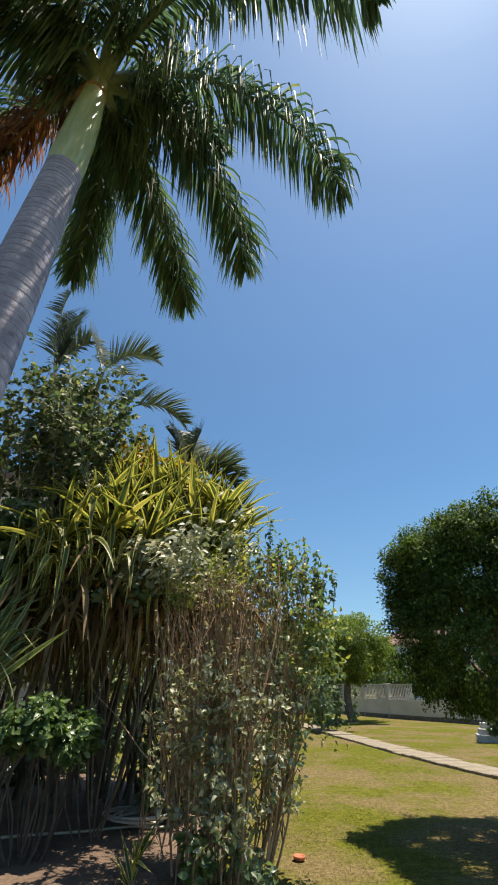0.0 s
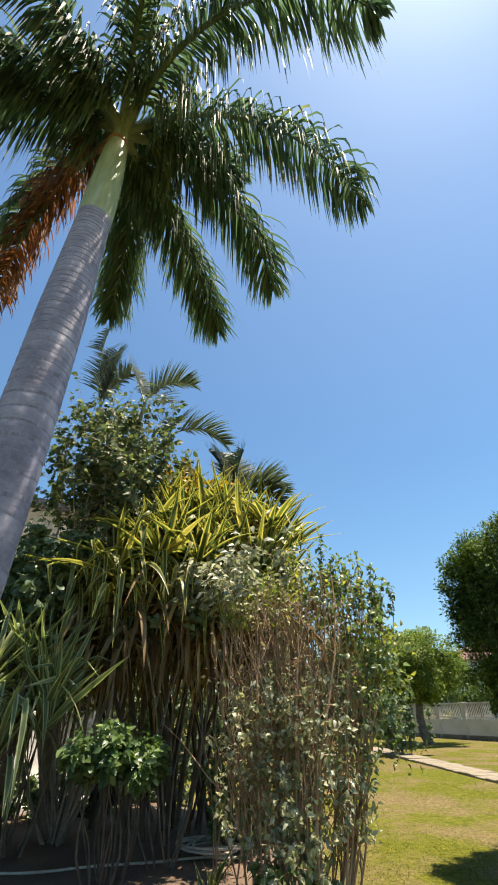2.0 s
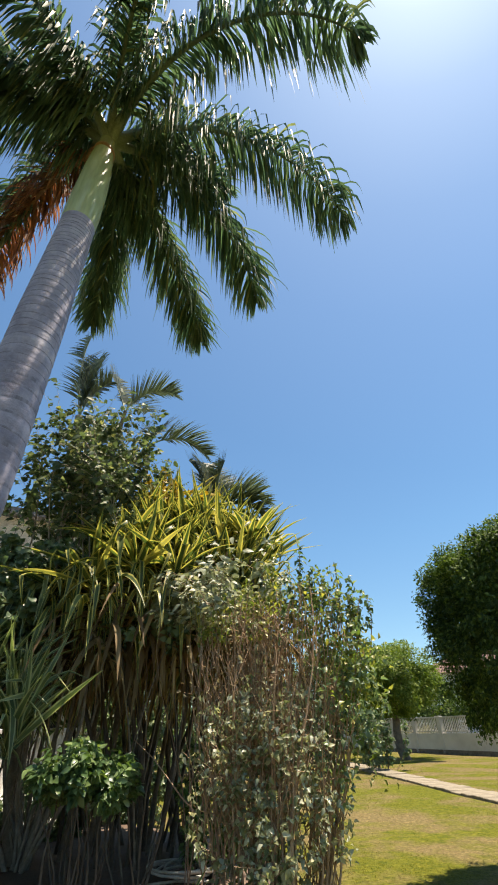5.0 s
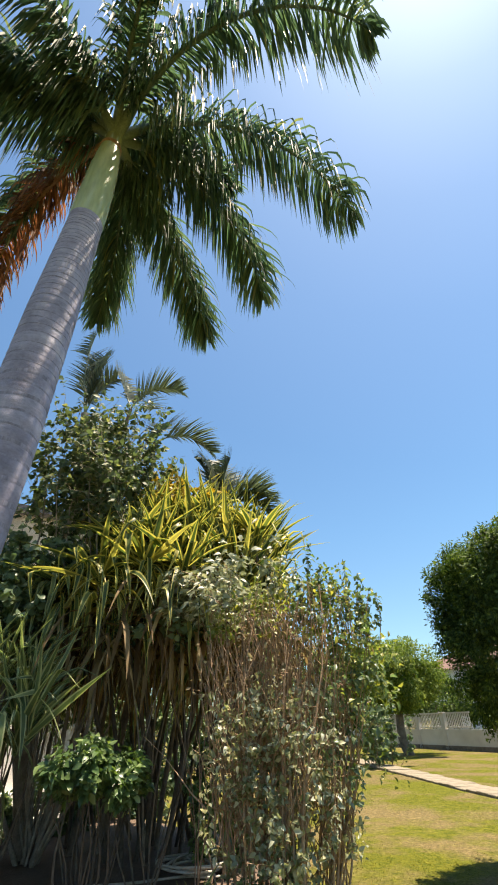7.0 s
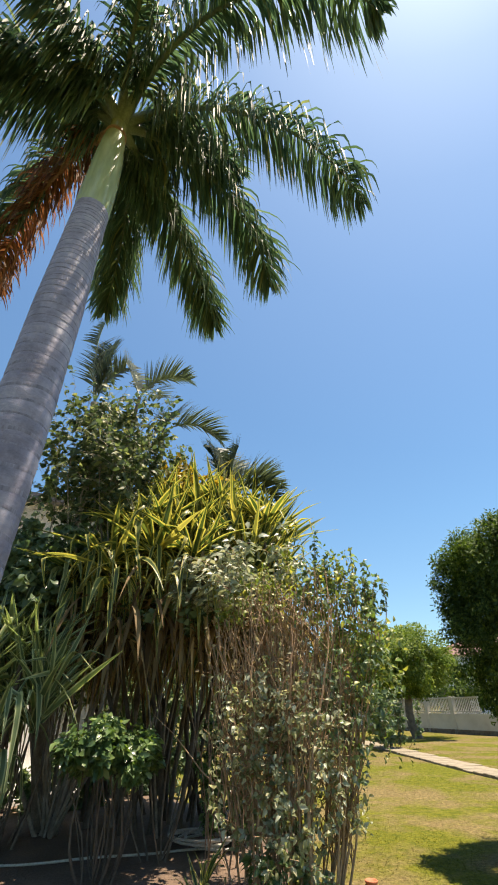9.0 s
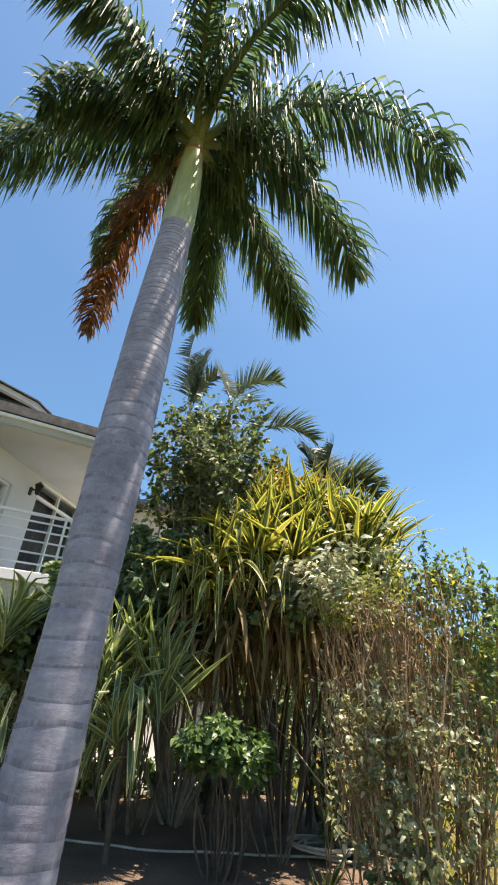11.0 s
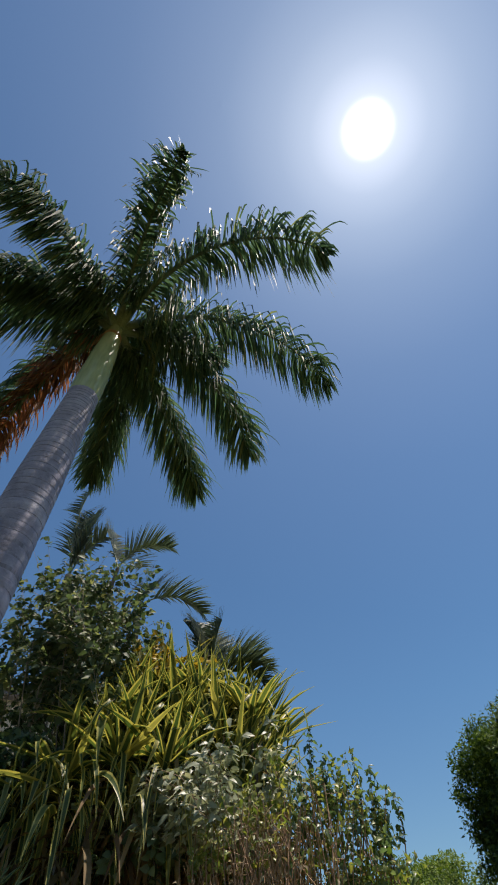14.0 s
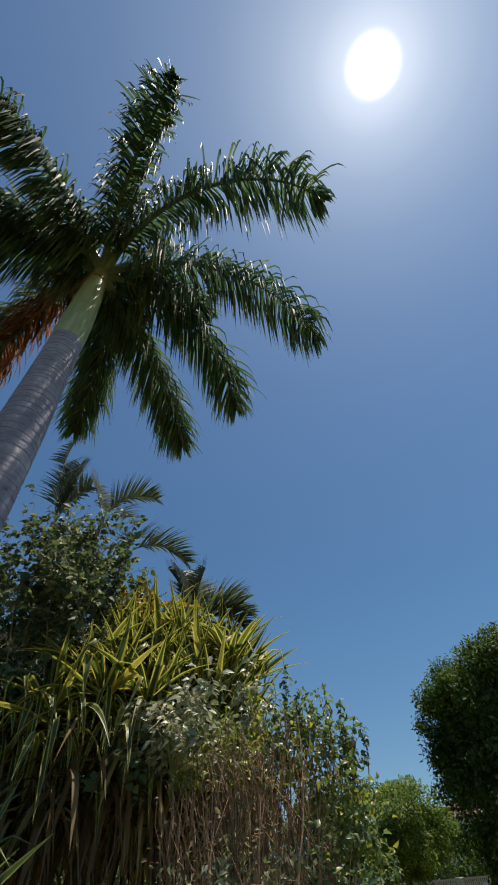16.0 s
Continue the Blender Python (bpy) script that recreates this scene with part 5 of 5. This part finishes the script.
for k, (x, y, h) in enumerate([(-10.2, 22.0, 4.6), (-8.2, 21.5, 4.6), (-6.3, 20.0, 4.5), (-5.2, 22.5, 4.6), (-4.2, 21.0, 4.4), (-3.1, 22.6, 4.4), (-2.2, 21.5, 4.2), (-1.2, 22.8, 4.2), (-0.2, 22.0, 3.8), (1.2, 22.5, 3.2)]):
    branchy_shrub("hedge_bush", "dense dark green bush closing the lawn behind the screw pines", "shrub", (x, y, 0), 1.25, h, 18, 4200, BROAD, TWIG, 0.17, 80 + k, low=0.05, base=0.7)


def neighbour_house():
    ob = thing("neighbour_house", "white neighbouring house with red tiled roof beyond the wall", "house", Matrix.Translation((15.0, 44, 0)) @ Matrix.Rotation(radians(-38), 4, "Z"))
    part("wall", boxes((-4, 7, 0, 8, 0, 5.2)), WHITE, ob)
    bm = bmesh.new()
    v = [bm.verts.new(p) for p in ((-4.6, -0.6, 5.2), (7.6, -0.6, 5.2), (7.6, 8.6, 5.2), (-4.6, 8.6, 5.2), (-1, 4, 7.3), (4, 4, 7.3))]
    for f in ((0, 1, 5, 4), (1, 2, 5), (2, 3, 4, 5), (3, 0, 4), (3, 2, 1, 0)):
        bm.faces.new([v[i] for i in f])
    part("roof", bm, RED_ROOF, ob, "faded red tiled roof")
    for x in (-2.6, 0.4, 3.4):
        for z in (0.9, 3.2):
            win = thing_part("window", ob, (x, -0.03, z))
            part("frame", boxes((-0.05, 1.25, -0.03, 0.02, -0.05, 0.0), (-0.05, 1.25, -0.03, 0.02, 1.3, 1.35), (-0.05, 0, -0.03, 0.02, 0, 1.3), (1.2, 1.25, -0.03, 0.02, 0, 1.3)), RAIL, win)
            part("pane", boxes((0, 1.2, 0.0, 0.015, 0, 1.3)), DARK, win)


neighbour_house()


# ---- small things ----
def garden_hose():
    ob = thing("garden_hose", "pale garden hose lying on soil with a loose coil", "hose", (0, 0, 0))
    s = np.linspace(0, 5, 60)
    way = np.array([(-4.7, 5.72), (-4.1, 5.8), (-3.27, 5.84), (-2.5, 6.14), (-1.68, 6.46), (-1.05, 6.66)])
    P = np.stack([np.interp(s, range(6), way[:, 0]), np.interp(s, range(6), way[:, 1]), 0.096 + 0.006 * np.sin(4.6 * s)], 1)
    for _ in range(4):
        P[1:-1] = (P[:-2] + 2 * P[1:-1] + P[2:]) / 4
    link("line", mesh_np("line", *tube(P, 0.013, 7)), HOSE, ob, smooth=True)
    a = np.linspace(0, 2 * np.pi * 5, 210)
    r = 0.38 + 0.06 * np.sin(a * 0.77 + 1) + 0.03 * np.sin(a * 1.31)
    P = np.stack([-1.27 + r * np.cos(a) + 0.06 * np.sin(a * 0.4), 6.77 + 0.95 * r * np.sin(a), 0.1 + 0.01 * a / 6.28 + 0.04 * (np.sin(a * 0.83) + 1)], 1)
    link("coil", mesh_np("coil", *tube(P, 0.013, 7)), HOSE, ob, smooth=True)


garden_hose()


def lawn_disc():
    ob = thing("terracotta_saucer", "orange terracotta saucer lying on dry grass", "saucer", (0.5, 5.86, 0.0))
    prof = [(0.0, 0.01), (0.045, 0.01), (0.056, 0.018), (0.063, 0.042), (0.057, 0.046), (0.05, 0.036), (0.0, 0.034)]
    a = np.linspace(0, 2 * np.pi, 24, endpoint=False)
    V = np.concatenate([np.stack([np.cos(a) * r, np.sin(a) * r, np.full(24, z)], 1) for r, z in prof])
    F = [[k * 24 + i, k * 24 + (i + 1) % 24, (k + 1) * 24 + (i + 1) % 24, (k + 1) * 24 + i] for k in range(6) for i in range(24)]
    link("dish", mesh_np("dish", V, F), ORANGE, ob, smooth=True)


lawn_disc()


def seedling():
    ob = thing("young_strap_plant", "small yellow green strap leaved plant on soil", "plant", (-0.95, 4.85, 0.04))
    rng = np.random.default_rng(77)
    link("stem", mesh_np("stem", *tube([(0, 0, -0.1), (0, 0, 0.02), (0, 0, 0.1)], 0.02, 6)), DARK_BARK, ob)
    rosette(ob, (0, 0, 0.1), STRAPS, 16, 0.27, rng)


seedling()


def stone_steps():
    ob = thing("stone_steps", "small grey stone steps at the lawn edge", "steps", Matrix.Translation((8.55, 18.4, 0)) @ Matrix.Rotation(radians(-20), 4, "Z"))
    for k in range(3):
        part("step", boxes((-0.5 + 0.1 * k, 0.6, -0.4 + 0.25 * k, 0.6, (-0.05, 0.174, 0.344)[k], 0.17 * (k + 1)), bevel=0.012), STONE, ob)


stone_steps()
branchy_shrub("lawn_bush", "leafy green bush beside the stone steps", "shrub", (8.9, 18.0, 0), 0.8, 1.5, 16, 1800, FRESH, TWIG, 0.16, 57, low=0.2, base=0.3)


def grass():
    rng = np.random.default_rng(9)
    n = 190000
    d = 1.2 + 23 * rng.uniform(0, 1, n) ** 1.9
    az = radians(14) + radians(34) * np.clip(rng.normal(0, 0.62, n), -2.2, 2.2)
    x, y = d * np.sin(az), d * np.cos(az)
    keep = (np.hypot((x + 4.3) / 4.1, (y - 6.7) / 3.9) > 1.02)
    x, y = x[keep], y[keep]
    z = np.array([0.05 * noise.noise((p * 0.21, q * 0.21, 0)) - 0.025 for p, q in zip(x, y)])
    base = np.stack([x, y, z], 1)
    a = rng.uniform(0, 2 * np.pi, len(x))
    way = unit(np.stack([np.cos(a), np.sin(a), rng.uniform(0.35, 1.6, len(x))], 1))
    across = unit(np.cross(way, [0, 0, 1.0]))
    V, F = strips(base, way, across, rng.uniform(0.014, 0.032, len(x)), rng.uniform(0.003, 0.006, len(x)) * (1 + y / 8), 0.4, 2, 0, 0.4, 0.5)
    ob = link("grass", mesh_np("grass", V, F), GRASS)
    tagged(ob, "short green and straw coloured lawn grass blades", "grass", kind="stuff")


grass()
